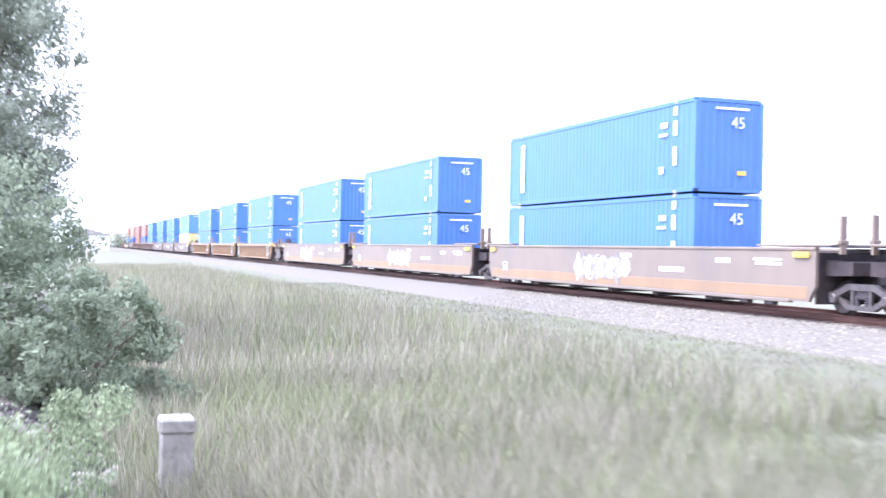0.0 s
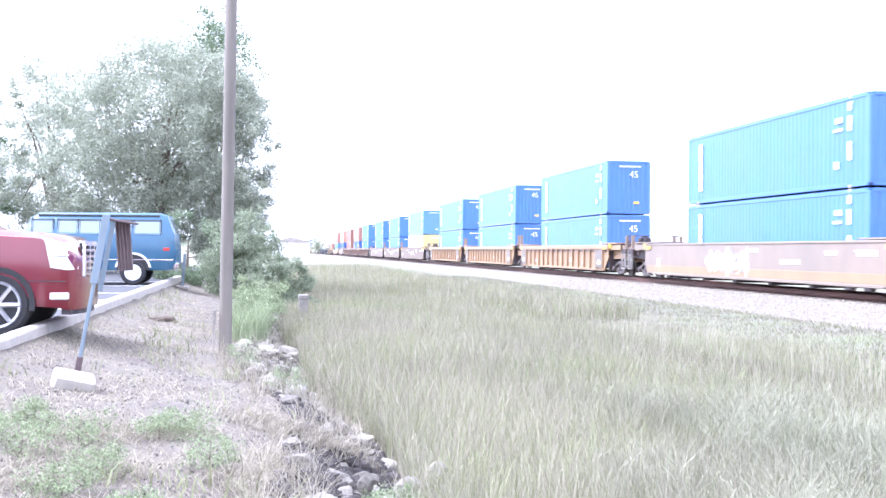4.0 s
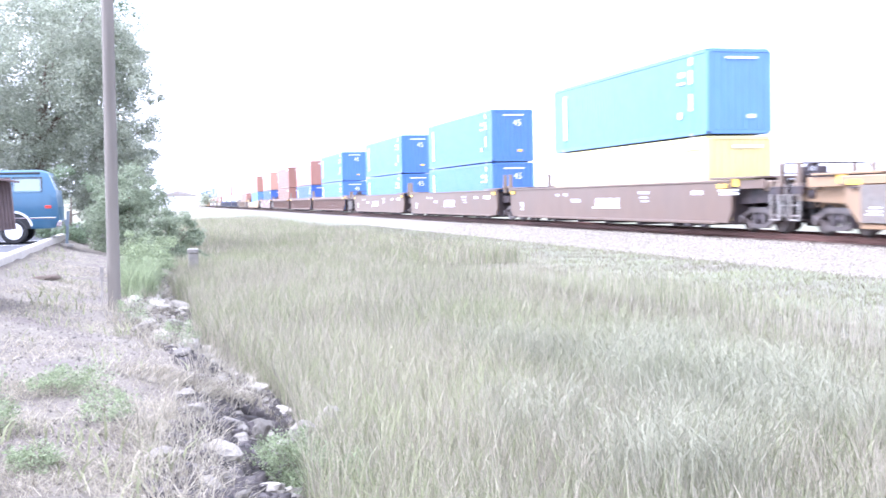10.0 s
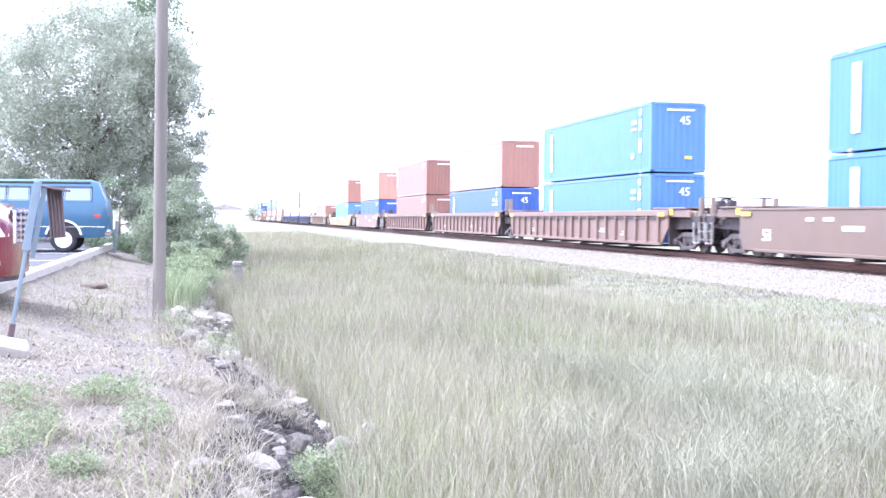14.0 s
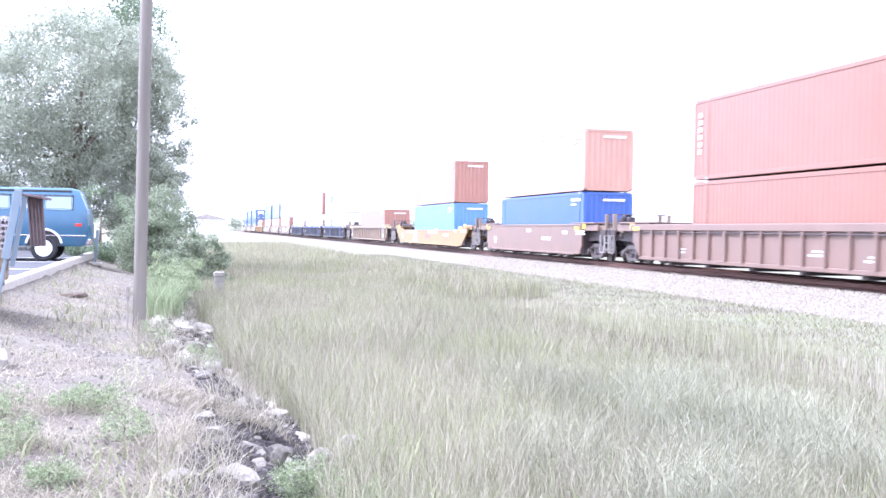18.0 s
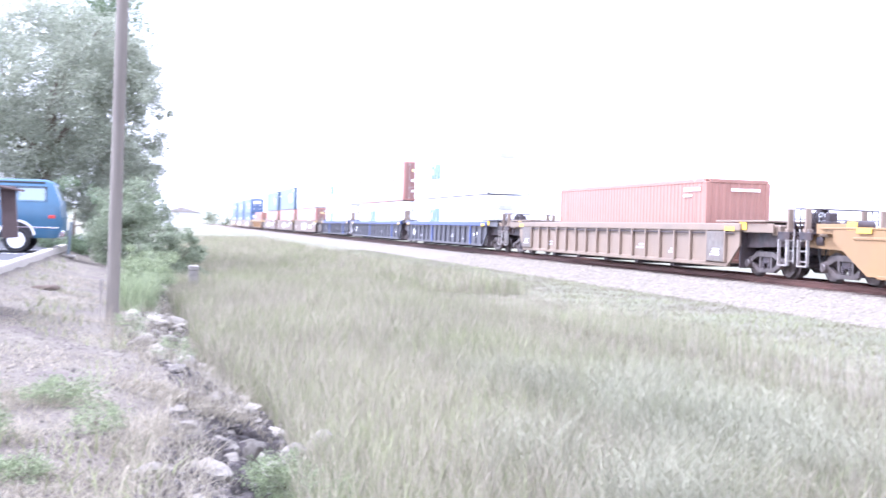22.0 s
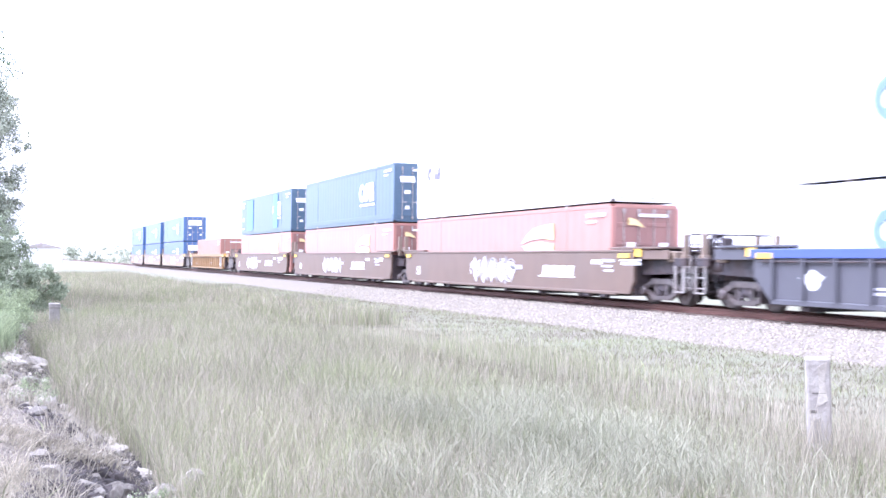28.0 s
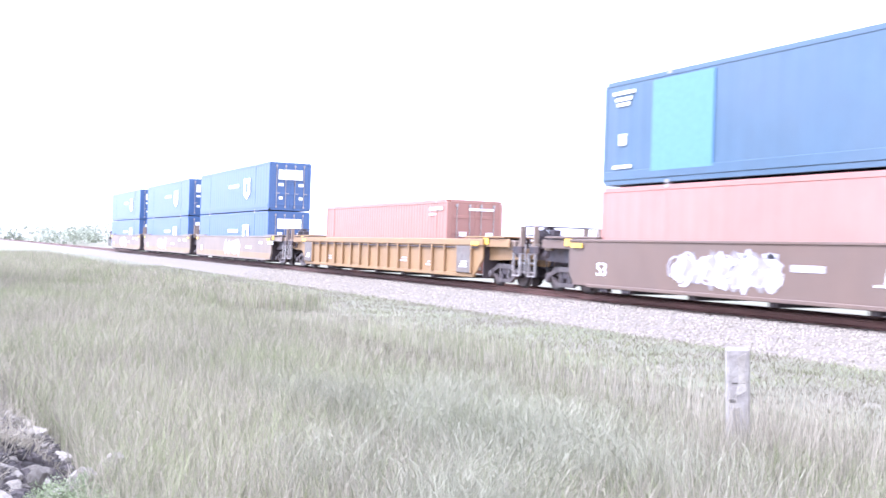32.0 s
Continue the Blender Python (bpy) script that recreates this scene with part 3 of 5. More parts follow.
        if colour != "teal":
            part("marking", word("45", 0.5, ("45", "end"), M["mark_white"], "end"), root, "white size number", (0.25, front - 0.018, z0 + H - 0.92))
    elif marks == "code":
        bar(root, "white code bar", "mark_white", (face, -L / 2 + 1.3, z0), -0.9, 0.3, H - 0.42, H - 0.30)
        bar(root, "white code bar", "mark_white", (face, -L / 2 + 1.3, z0), -0.3, 0.3, H - 0.62, H - 0.54)
        bar(root, "white code bar", "mark_white", (0.2, front - 0.018, z0), -0.5, 0.6, H - 0.42, H - 0.32, "end")
        if level and width < 2.5:
            for i in range(6):
                bar(root, "white upright code bar", "mark_white", (face, L / 2 - 0.55, z0), -0.12, 0.12, H * (0.32 + 0.09 * i), H * (0.32 + 0.09 * i) + 0.16)
    if emblem == "leaf":
        y = -L / 2 + 5.3
        for shape, mat, key, name in ((LEAF_EMBLEM, "mark_white", "leaf_a", "white leaf-shaped emblem"), (LEAF_TIP, "mark_pale", "leaf_b", "pale yellow leaf-shaped emblem"),
                                      (LEAF_FOOT, "mark_white", "leaf_c", "white leaf-shaped emblem"), (LEAF_FOOT_TIP, "mark_pale", "leaf_d", "pale yellow leaf-shaped emblem")):
            plate(root, name, mat, (face, y, z0 + 1.2), shape, key)
        plate(root, "pale emblem", "mark_pale", (-0.55, front - 0.03, z0 + 1.9), [(a * 0.35, b * 0.5) for a, b in LEAF_EMBLEM], "leafsmall", "end")
    elif emblem == "crest":
        y, z = -L / 2 + 4.6, z0 + 1.75
        plate(root, "white ring-shaped emblem", "mark_white", (face, y + 0.85, z), ring_part(0, 0, 0.24, 0.50, 0, 359, 20), "crest_ring")
        if not patched:
            plate(root, "white lozenge emblem", "mark_white", (face, y, z), [(-0.36, 0.1), (-0.1, 0.5), (0.36, 0.5), (0.36, -0.1), (0.1, -0.5), (-0.36, -0.5)], "crest_mid")
        plate(root, "white block emblem", "mark_white", (face, y - 0.85, z), [(-0.38, -0.5), (0.42, -0.5), (0.34, 0.5), (-0.42, 0.5)], "crest_end")
        plate(root, "white underline", "mark_white", (face, y, z - 0.75), [(-1.2, 0), (1.4, 0), (1.4, 0.12), (-1.2, 0.12)], "crest_line")
        plate(root, "white emblem patch", "mark_white", (-0.55, front - 0.03, z0 + 2.05), [(-0.4, 0), (0.4, 0), (0.45, 0.3), (-0.35, 0.32)], "crest_small", "end")
        plate(root, "white emblem patch", "mark_white", (0.5, front - 0.03, z0 + 2.1), [(-0.2, 0), (0.25, 0), (0.25, 0.18), (-0.2, 0.18)], "crest_tiny", "end")
    elif emblem == "rings":
        y, z = -L / 2 + 12.0, z0 + 1.75
        plate(root, "pale blue ring-shaped emblem", "mark_blue", (face, y + 0.85, z), ring_part(0, 0, 0.24, 0.50, 0, 359, 20), "ring_a")
        plate(root, "pale blue lozenge emblem", "mark_blue", (face, y, z), [(-0.36, 0.1), (-0.1, 0.5), (0.36, 0.5), (0.36, -0.1), (0.1, -0.5), (-0.36, -0.5)], "ring_b")
        plate(root, "pale blue block emblem", "mark_blue", (face, y - 0.85, z), [(-0.38, -0.5), (0.42, -0.5), (0.34, 0.5), (-0.42, 0.5)], "ring_c")
        plate(root, "small grey emblem shape", "mark_grey", (-0.2, front - 0.03, z0 + 2.1), [(-0.4, 0), (0.4, 0), (0.4, 0.22), (-0.4, 0.22)], "ring_small", "end")
    elif emblem == "pair":
        plate(root, "violet emblem shape", "mark_violet", (face, L / 2 - 1.7, z0 + 2.05), ring_part(0, 0, 0.1, 0.3, 60, 300, 9), "pair_a")
        plate(root, "violet emblem shape", "mark_violet", (face, L / 2 - 2.6, z0 + 2.05), [(-0.35, -0.28), (0.4, -0.28), (0.4, 0.28), (0.2, 0.28), (0.1, -0.05), (-0.3, 0.1)], "pair_b")
        plate(root, "grey underline", "mark_grey", (face, L / 2 - 2.1, z0 + 1.62), [(-1.1, 0), (1.1, 0), (1.1, 0.04), (-1.1, 0.04)], "pair_line")
    elif emblem == "shield":
        y, z = -L / 2 + 5.0, z0 + 1.0
        plate(root, "white shield-shaped emblem", "mark_white", (face, y, z), [(-0.8, 0.1), (0.0, -0.25), (0.8, 0.1), (0.75, 1.1), (-0.75, 1.1)], "shield")
        plate(root, "blue centre of the emblem", "royal", (face - 0.006, y, z + 0.2), [(-0.3, 0.1), (0.0, -0.05), (0.3, 0.1), (0.3, 0.6), (-0.3, 0.6)], "shield_in")
        plate(root, "white name panel", "mark_white", (face, y + 3.2, z + 0.6), [(-1.4, 0), (1.2, 0), (1.2, 0.22), (-1.4, 0.22)], "shield_bar")
        plate(root, "white panel on the end", "mark_white", (0, front - 0.03, z0 + 1.85), [(-0.75, 0), (0.75, 0), (0.75, 0.6), (-0.75, 0.6)], "shield_end", "end")
    if patched:
        plate(root, "paler blue repair patch", "mark_sky", (face + 0.003, L / 2 - 3.7, z0), [(-1.3, 0.35), (1.3, 0.35), (1.3, H - 0.2), (-1.3, H - 0.2)], ("patch", 1))
        plate(root, "paler blue repair patch", "mark_sky", (face - 0.006, -L / 2 + 5.0, z0), [(-0.75, 0.35), (0.75, 0.35), (0.75, H - 0.2), (-0.75, H - 0.2)], ("patch", 2))
        for dy, w, b in ((1.0, 0.55, 0.86), (1.0, 0.4, 0.80), (1.0, 0.3, 0.75), (1.0, 0.18, 0.38), (1.0, 0.45, 0.16)):
            bar(root, "white code bar", "mark_white", (face, L / 2 - dy, z0), -w, w, b * H, b * H + (0.1 if w > 0.2 else 0.32))
    if width > 2.5:
        rail_low = kept(("skirt", key, colour), lambda: Geo().box(-0.03, 0.03, -L / 2 + 0.15, L / 2 - 0.15, 0.16, 0.42, 0.01).mesh("side_skirt", c))
        part("side_skirt", rail_low, root, at=(-hw + 0.01, 0, z0))
    TRAIN.append((root, s + L / 2))
    return root


# ---- the train: well cars ----
def truck(parent, y):
    """A two-axle truck under a car, at y along it."""
    t = part("truck", kept("truck_bolster", lambda: Geo().box(-1.05, 1.05, -0.22, 0.22, 0.42, 0.68, 0.03).box(-0.3, 0.3, -0.3, 0.3, 0.68, 0.82, 0.02).mesh("truck", M["black_steel"])), parent, "grimy steel truck", (0, y, 0))
    def side_frame():
        g = Geo().sheet([(-1.15, 0.56), (-0.75, 0.65), (-0.45, 0.8), (0.45, 0.8), (0.75, 0.65), (1.15, 0.56), (1.15, 0.42), (0.75, 0.50), (0.42, 0.64), (-0.42, 0.64), (-0.75, 0.50), (-1.15, 0.42)], -0.07, 0.07)
        g.sheet([(-0.98, 0.46), (-0.45, 0.16), (0.45, 0.16), (0.98, 0.46), (0.76, 0.48), (0.38, 0.28), (-0.38, 0.28), (-0.76, 0.48)], -0.065, 0.065)
        for y in (-0.36, 0.26):
            g.box(-0.06, 0.06, y, y + 0.1, 0.26, 0.66, 0.01)
        return g.mesh("side_frame", M["wheel_steel"])
    frame_m = kept("truck_side", side_frame)
    gap_m = kept("truck_spring", lambda: Geo().lathe([(0.27 + 0.03 * q, 0.075 if q % 2 else 0.055) for q in range(9)], "Z", 10).mesh("spring", M["black_steel"]))
    wheel_m = kept("truck_wheel", lambda: Geo().lathe([(-0.07, 0.40), (-0.07, 0.37), (-0.035, 0.35), (-0.02, 0.14), (-0.06, 0.12), (-0.06, 0.0), (0.06, 0.0), (0.06, 0.12), (0.03, 0.16), (0.03, 0.36), (0.035, 0.42), (0.065, 0.455), (0.075, 0.44), (0.07, 0.40)], "X", 24).mesh("wheel", M["wheel_steel"], True))
    axle_m = kept("truck_axle", lambda: Geo().tube((-1.0, 0, 0), (1.0, 0, 0), 0.08, n=8).mesh("axle", M["black_steel"]))
    cap_m = kept("axle_cap", lambda: Geo().lathe([(-0.12, 0.10), (-0.10, 0.13), (0.05, 0.13)], "X", 12).mesh("axle_cap", M["wheel_steel"]))
    for x in (-1.02, 1.02):
        part("side_frame", frame_m, t, at=(x, 0, 0))
        for dy in (-0.17, 0.17):
            part("spring", gap_m, t, at=(x, dy, 0))
        for dy in (-0.89, 0.89):
            part("axle_cap", cap_m, t, at=pose(x * 1.06, dy, 0.42, 0, 0, 0 if x < 0 else 180))
    for dy in (-0.89, 0.89):
        part("axle", axle_m, t, at=(0, dy, 0.42))
        part("wheel", wheel_m, t, at=(-0.765, dy, 0.42))
        part("wheel", wheel_m, t, at=pose(0.765, dy, 0.42, 0, 0, 180))


def well_car(s0, s1, style, colour, label, front_end, back_end, marks=""):
    """A well car unit from s0 to s1. style: ribbed or smooth. An end is 'joint' (shares the next unit's truck) or 'coupler'."""
    root = thing("well_car", label, "rail car", "well cars of the train")
    mid, half = (s0 + s1) / 2, (s1 - s0) / 2
    k = round(half * 2, 1)
    c = M[colour]
    cut_a, cut_b = (2.9 if e == "coupler" else 1.15 for e in (front_end, back_end))
    ya, yb = -half + cut_a, half - cut_b
    k = (k, front_end, back_end)
    top, low = (1.30 if style == "smooth" and colour == "gold_car" else 1.66), 0.30
    X = 1.44

    def side():
        if top < 1.5:
            return Geo().sheet([(ya - 0.9, 1.5), (ya + 1.2, 1.5), (ya + 2.0, top), (yb - 2.0, top), (yb - 1.2, 1.5), (yb + 0.9, 1.5), (yb + 0.9, 1.2), (yb - 0.6, low), (ya + 0.6, low), (ya - 0.9, 1.2)], -0.05, 0.05).mesh("side_wall", c)
        if style == "smooth":
            return Geo().sheet([(ya, top), (yb, top), (yb, 0.7), (yb - 0.15, 0.5), (yb - 0.25, low), (ya + 0.25, low), (ya + 0.15, 0.5), (ya, 0.7)], -0.05, 0.05).mesh("side_wall", c)
        return Geo().sheet([(ya, top - 0.02), (yb, top - 0.02), (yb, 0.95), (yb - 0.7, low), (ya + 0.7, low), (ya, 0.95)], -0.03, 0.03).mesh("side_wall", c)
    side_m = kept(("wellside", style, colour, k), side)
    for x in (-X, X):
        part("side_wall", side_m, root, at=(x, 0, 0))
    if style == "ribbed":
        chord_mat = M["bright_blue_steel"] if colour == "slate_car" else c
        chord = kept(("chord", colour, k), lambda: Geo().box(-0.09, 0.09, ya - 0.1, yb + 0.1, top - 0.24, top, 0.02).mesh("top_chord", chord_mat))
        foot = kept(("foot", colour, k), lambda: Geo().box(-0.08, 0.08, ya + 0.7, yb - 0.7, low - 0.04, low + 0.10, 0.02).mesh("bottom_chord", c))
        rib = kept(("rib", colour), lambda: Geo().box(-0.11, 0.0, -0.06, 0.06, low + 0.10, top - 0.24, 0.012).mesh("rib", c))
        blue_rib = kept("blue_rib", lambda: Geo().box(-0.085, 0.0, -0.09, 0.09, low + 0.02, top - 0.24, 0.012).mesh("rib", M["bright_blue_steel"]))
        pipe = kept(("pipe", k), lambda: Geo().tube((0, ya + 0.3, 0), (0, yb - 0.3, 0), 0.025, n=6).mesh("brake_pipe", M["black_steel"]))
        n = max(9, round((yb - ya) / 1.25))
        for x in (-X, X):
            sgn = 1 if x < 0 else -1
            part("top_chord", chord, root, at=(x - 0.02 * sgn, 0, 0))
            part("bottom_chord", foot, root, at=(x, 0, 0))
            for i in range(n + 1):
                part("rib", blue_rib if i % 8 == 2 and colour == "slate_car" else rib, root, at=pose(x - 0.03 * sgn, ya + 0.8 + i * (yb - ya - 1.6) / n, 0, 0, 0, 0 if x < 0 else 180))
        part("brake_pipe", pipe, root, at=(-X - 0.09, 0, top - 0.32))
        if colour in ("tan_car", "gold_car", "dun_car"):
            grey = kept("grey_end", lambda: Geo().box(-0.02, 0.02, -0.55, 0.55, low + 0.12, top - 0.26, 0.01).mesh("grey_panel", M["grey_panel"]))
            for y in (ya + 1.35, yb - 1.35):
                part("grey_panel", grey, root, "weathered grey panel with a stencilled label", (-X - 0.13, y, 0))
                for i in range(3):
                    bar(root, "white stencil line", "mark_white", (-X - 0.152, y, 0), -0.3, 0.3 - 0.08 * i, 0.62 + 0.09 * i, 0.66 + 0.09 * i)
    else:
        low_bar = kept(("lowbar", colour, k), lambda: Geo().box(-0.08, 0.08, ya + 1.0, yb - 1.0, low - 0.05, low + 0.05, 0.015).mesh("bottom_bar", c))
        top_bar = kept(("topbar", colour, k), lambda: Geo().box(-0.08, 0.08, ya, yb, top - 0.06, top + 0.02, 0.015).mesh("top_bar", c))
        foot_m = kept(("foot_block",), lambda: Geo().box(-0.1, 0.1, -0.2, 0.2, 0.14, 0.30, 0.03).mesh("foot_block", M["black_steel"]))
        for x in (-X, X):
            part("bottom_bar", low_bar, root, at=(x, 0, 0))
            part("top_bar", top_bar, root, at=(x, 0, 0))
        if colour == "grey_car":
            band = kept(("band", k), lambda: Geo().box(-0.057, 0.057, ya + 0.3, yb - 0.3, low + 0.06, 0.68, 0.006).mesh("lower_band", M["tan_car"]))
            for x in (-X, X):
                part("lower_band", band, root, "orange-tan lower band", (x, 0, 0))
        for y in (ya + 1.9, ya + 3.0, yb - 3.0, yb - 1.9):
            part("foot_block", foot_m, root, at=(-X + 0.05, y, 0))
    beam = kept("floor_beam", lambda: Geo().box(-1.38, 1.38, -0.15, 0.15, 0.12, 0.245, 0.02).mesh("floor_beam", M["black_steel"]))
    for y in (-6.0, -3.0, 0.0, 3.0, 6.0):
        part("floor_beam", beam, root, at=(0, y, 0.01))
    end_m = kept(("endbody", colour), lambda: Geo().sheet([(-1.1, 1.0), (1.7, 0.9), (1.7, 1.45), (-1.1, 1.32)], -1.15, 1.15).box(-0.35, 0.35, -1.5, 1.7, 0.75, 1.0, 0.03).mesh("end_platform", M["black_steel"] if colour not in ("tan_car", "gold_car") else c))
    deck_m = kept(("enddeck", colour), lambda: Geo().box(-1.48, 1.48, -0.9, 2.1, 1.70, 1.76, 0.01).mesh("end_deck", c))
    guide_m = kept(("guide",), lambda: Geo().box(-0.09, 0.09, -0.05, 0.05, 1.5, 2.45, 0.015).box(-0.13, 0.13, -0.08, 0.08, 1.76, 1.86, 0.01).mesh("guide_post", M["dun_car"]))
    for sgn, kind in ((-1, front_end), (1, back_end)):
        y = sgn * (half - 1.3)
        turn = 0 if sgn < 0 else 180
        part("bulkhead", kept("bulkhead", lambda: Geo().box(-1.38, 1.38, -0.03, 0.03, 0.25, 1.55, 0.01).mesh("bulkhead", M["black_steel"])), root, "", (0, (ya + 0.12) if sgn < 0 else (yb - 0.12), 0))
        part("end_platform", end_m, root, at=pose(0, y, 0, 0, 0, turn))
        part("end_deck", deck_m, root, at=pose(0, y - sgn * (1.0 if kind == "coupler" else 0.2), -0.19 if top < 1.5 else 0, 0, 0, turn))
        for x in (-1.25, 1.25):
            part("guide_post", guide_m, root, at=(x, sgn * (half - 0.45), 0 if kind == "joint" else -0.35))
        if kind == "coupler":
            truck(root, sgn * (half - 2.0))
            part("coupler", kept("coupler", lambda: Geo().box(-0.14, 0.14, -0.05, 0.9, 0.74, 0.98, 0.03).box(-0.2, 0.16, -0.14, 0.16, 0.68, 1.04, 0.05).mesh("coupler", M["black_steel"])), root, "", pose(0, sgn * half, 0, 0, 0, turn))
            rail = kept("handrail", lambda: Geo().tube((-1.3, 0, 1.5), (-1.3, 0, 2.1), 0.02, n=6).tube((-1.3, 0, 2.1), (1.3, 0, 2.1), 0.02, n=6).tube((1.3, 0, 1.5), (1.3, 0, 2.1), 0.02, n=6).tube((-0.4, 0, 1.5), (-0.4, 0, 2.1), 0.02, n=6).tube((-1.3, 0, 1.8), (1.3, 0, 1.8), 0.015, n=6).mesh("handrail", M["black_steel"]))
            part("handrail", rail, root, "", (0, sgn * (half - 0.15), 0))
            part("brake_wheel", kept("brakewheel", lambda: Geo().lathe([(-0.03, 0.24), (0.0, 0.27), (0.03, 0.24), (0.0, 0.2), (-0.03, 0.24)], "Y", 14, caps=False).tube((-0.22, 0, 0), (0.22, 0, 0), 0.02, n=5).tube((0, 0, -0.22), (0, 0, 0.22), 0.02, n=5).mesh("brake_wheel", M["black_steel"])), root, "", (-0.5, sgn * (half - 0.08), 1.85))
            ladder = kept("ladder", lambda: Geo().box(-0.02, 0.02, -0.22, -0.18, 0.5, 1.5).box(-0.02, 0.02, 0.18, 0.22, 0.5, 1.5).box(-0.02, 0.02, -0.2, 0.2, 0.55, 0.59).box(-0.02, 0.02, -0.2, 0.2, 0.85, 0.89).box(-0.02, 0.02, -0.2, 0.2, 1.15, 1.19).mesh("ladder", M["casting"]))
            part("ladder", ladder, root, "", (-1.3, sgn * (half - 0.35), 0))
            part("air_tank", kept("airtank", lambda: Geo().lathe([(-0.45, 0.05), (-0.42, 0.15), (0.42, 0.15), (0.45, 0.05)], "X", 12).mesh("air_tank", M["black_steel"], True)), root, "", (-0.6, sgn * (half - 1.9), 1.62))
            part("brake_stand", kept("brakestand", lambda: Geo().box(-0.16, 0.16, -0.1, 0.1, 1.3, 2.0, 0.03).box(-0.24, 0.24, -0.14, 0.14, 1.55, 1.75, 0.03).mesh("brake_stand", M["black_steel"])), root, "", (-0.5, sgn * (half - 0.45), 0))
            part("walkway", kept("walkway", lambda: Geo().box(-1.4, 1.4, -0.3, 0.3, 1.36, 1.42, 0.01).box(-1.4, -1.34, -0.3, 0.3, 1.2, 1.36).box(1.34, 1.4, -0.3, 0.3, 1.2, 1.36).mesh("walkway", M["black_steel"])), root, "", (0, sgn * (half - 0.55), 0))
            part("brake_cylinder", kept("brakecyl", lambda: Geo().lathe([(-0.25, 0.06), (-0.22, 0.17), (0.1, 0.17), (0.14, 0.05), (0.4, 0.03)], "Y", 12).mesh("brake_cylinder", M["black_steel"], True)), root, "", (-1.05, sgn * (half - 0.9), 1.18))
            part("air_hose", kept("airhose", lambda: Geo().tube((0, 0, 0.95), (0, -0.1, 0.6), 0.03, n=6).tube((0, -0.1, 0.6), (0, -0.3, 0.5), 0.03, n=6).mesh("air_hose", M["rubber"])), root, "", pose(-0.45, sgn * (half - 0.2), 0, 0, 0, turn))
            part("step", kept("step", lambda: Geo().box(-0.05, 0.05, -0.25, 0.25, 0.42, 0.46).box(-0.04, 0.04, -0.25, -0.2, 0.42, 1.2).box(-0.04, 0.04, 0.2, 0.25, 0.42, 1.2).mesh("step", M["casting"])), root, "", (-1.42, sgn * (half - 0.5), 0))
            part("placard", kept("endplacard", lambda: Geo().box(-0.02, 0.02, -0.2, 0.2, 1.46, 1.72, 0.01).mesh("placard", M["mark_yellow"])), root, "yellow placard", (-1.44, sgn * (half - 2.75), 0))
            part("valve_box", kept("valvebox", lambda: Geo().box(-0.25, 0.25, -0.2, 0.2, 1.3, 1.62, 0.03).mesh("valve_box", M["dun_car"])), root, "", (-1.0, sgn * (half - 1.2), 0))
            part("end_panel", kept(("endpanel", colour), lambda: Geo().box(-0.03, 0.03, -0.85, 0.85, 1.38, 1.66, 0.01).mesh("end_panel", c)), root, "", (-1.38, sgn * (half - 1.95), 0))
        elif sgn < 0:
            truck(root, -half)
            part("cross_box", kept("crossbox", lambda: Geo().box(-0.9, 0.9, -0.35, 0.35, 0.35, 0.95, 0.05).mesh("cross_box", M["blue_steel"])), root, "blue painted steel box", (0, -half + 1.6, 0))
    x = -X - (0.075 if style == "ribbed" else 0.062)
    for y in (ya + 0.5, yb - 0.5):
        bar(root, "yellow placard", "mark_yellow", (-X - 0.115, y, 0), -0.3, 0.3, 1.42, 1.56)
    if style == "smooth":
        for a0, a1, b0, b1 in ((-0.7, 0.4, 1.2, 1.28), (-0.7, 0.5, 1.32, 1.38), (1.6, 2.3, 1.22, 1.36), (4.0, 5.4, 0.9, 1.05), (7.2, 7.9, 1.3, 1.44))[:3 if colour == "brown_car" else 5]:
            bar(root, "white code bar", "mark_white", (x, -half + 3.2, 0), a0, a1, b0, b1)
    if style == "ribbed":
        for y, a, b0, b1, mat in ((ya + 2.1, 0.35, 0.75, 1.2, "mark_white"), (ya + 4.6, 0.3, 0.6, 0.95, "mark_grey"), (ya + 7.2, 0.4, 0.7, 0.78, "mark_grey"), (yb - 4.4, 0.35, 0.6, 0.9, "mark_grey"), (yb - 2.2, 0.25, 0.8, 1.1, "mark_white")):
            if mat == "mark_white" and colour == "slate_car":
                plate(root, "white paint splash", mat, (-X - 0.034, y, 0.9), [((1 + 0.35 * math.sin(3 * q + y)) * 0.36 * math.cos(q), (1 + 0.3 * math.cos(4 * q)) * 0.2 * math.sin(q)) for q in (0.33 * w for w in range(19))], ("splash", round(y, 1)))
            elif mat == "mark_grey":
                bar(root, "pale code bar", mat, (-X - 0.034, y, 0), -a, a, b0, b0 + 0.07)
                bar(root, "pale code bar", mat, (-X - 0.034, y, 0), -a, a * 0.4, b0 + 0.12, b0 + 0.18)
    if marks == "swoosh" or colour == "brown_car":
        # four slanted blocks over a line
        y = -0.4 if marks == "swoosh" else -4.6
        for i in range(4):
            plate(root, "white slanted emblem block", "mark_white", (x, y - 0.62 * (i - 1.5), 0.98), [(-0.27, -0.17), (0.19, -0.17), (0.27, 0.17), (-0.19, 0.17)], "slant")
        plate(root, "white emblem line", "mark_white", (x, y, 0.74), [(-1.5, 0), (1.2, 0), (1.25, 0.05), (-1.45, 0.05)], "slant_line")
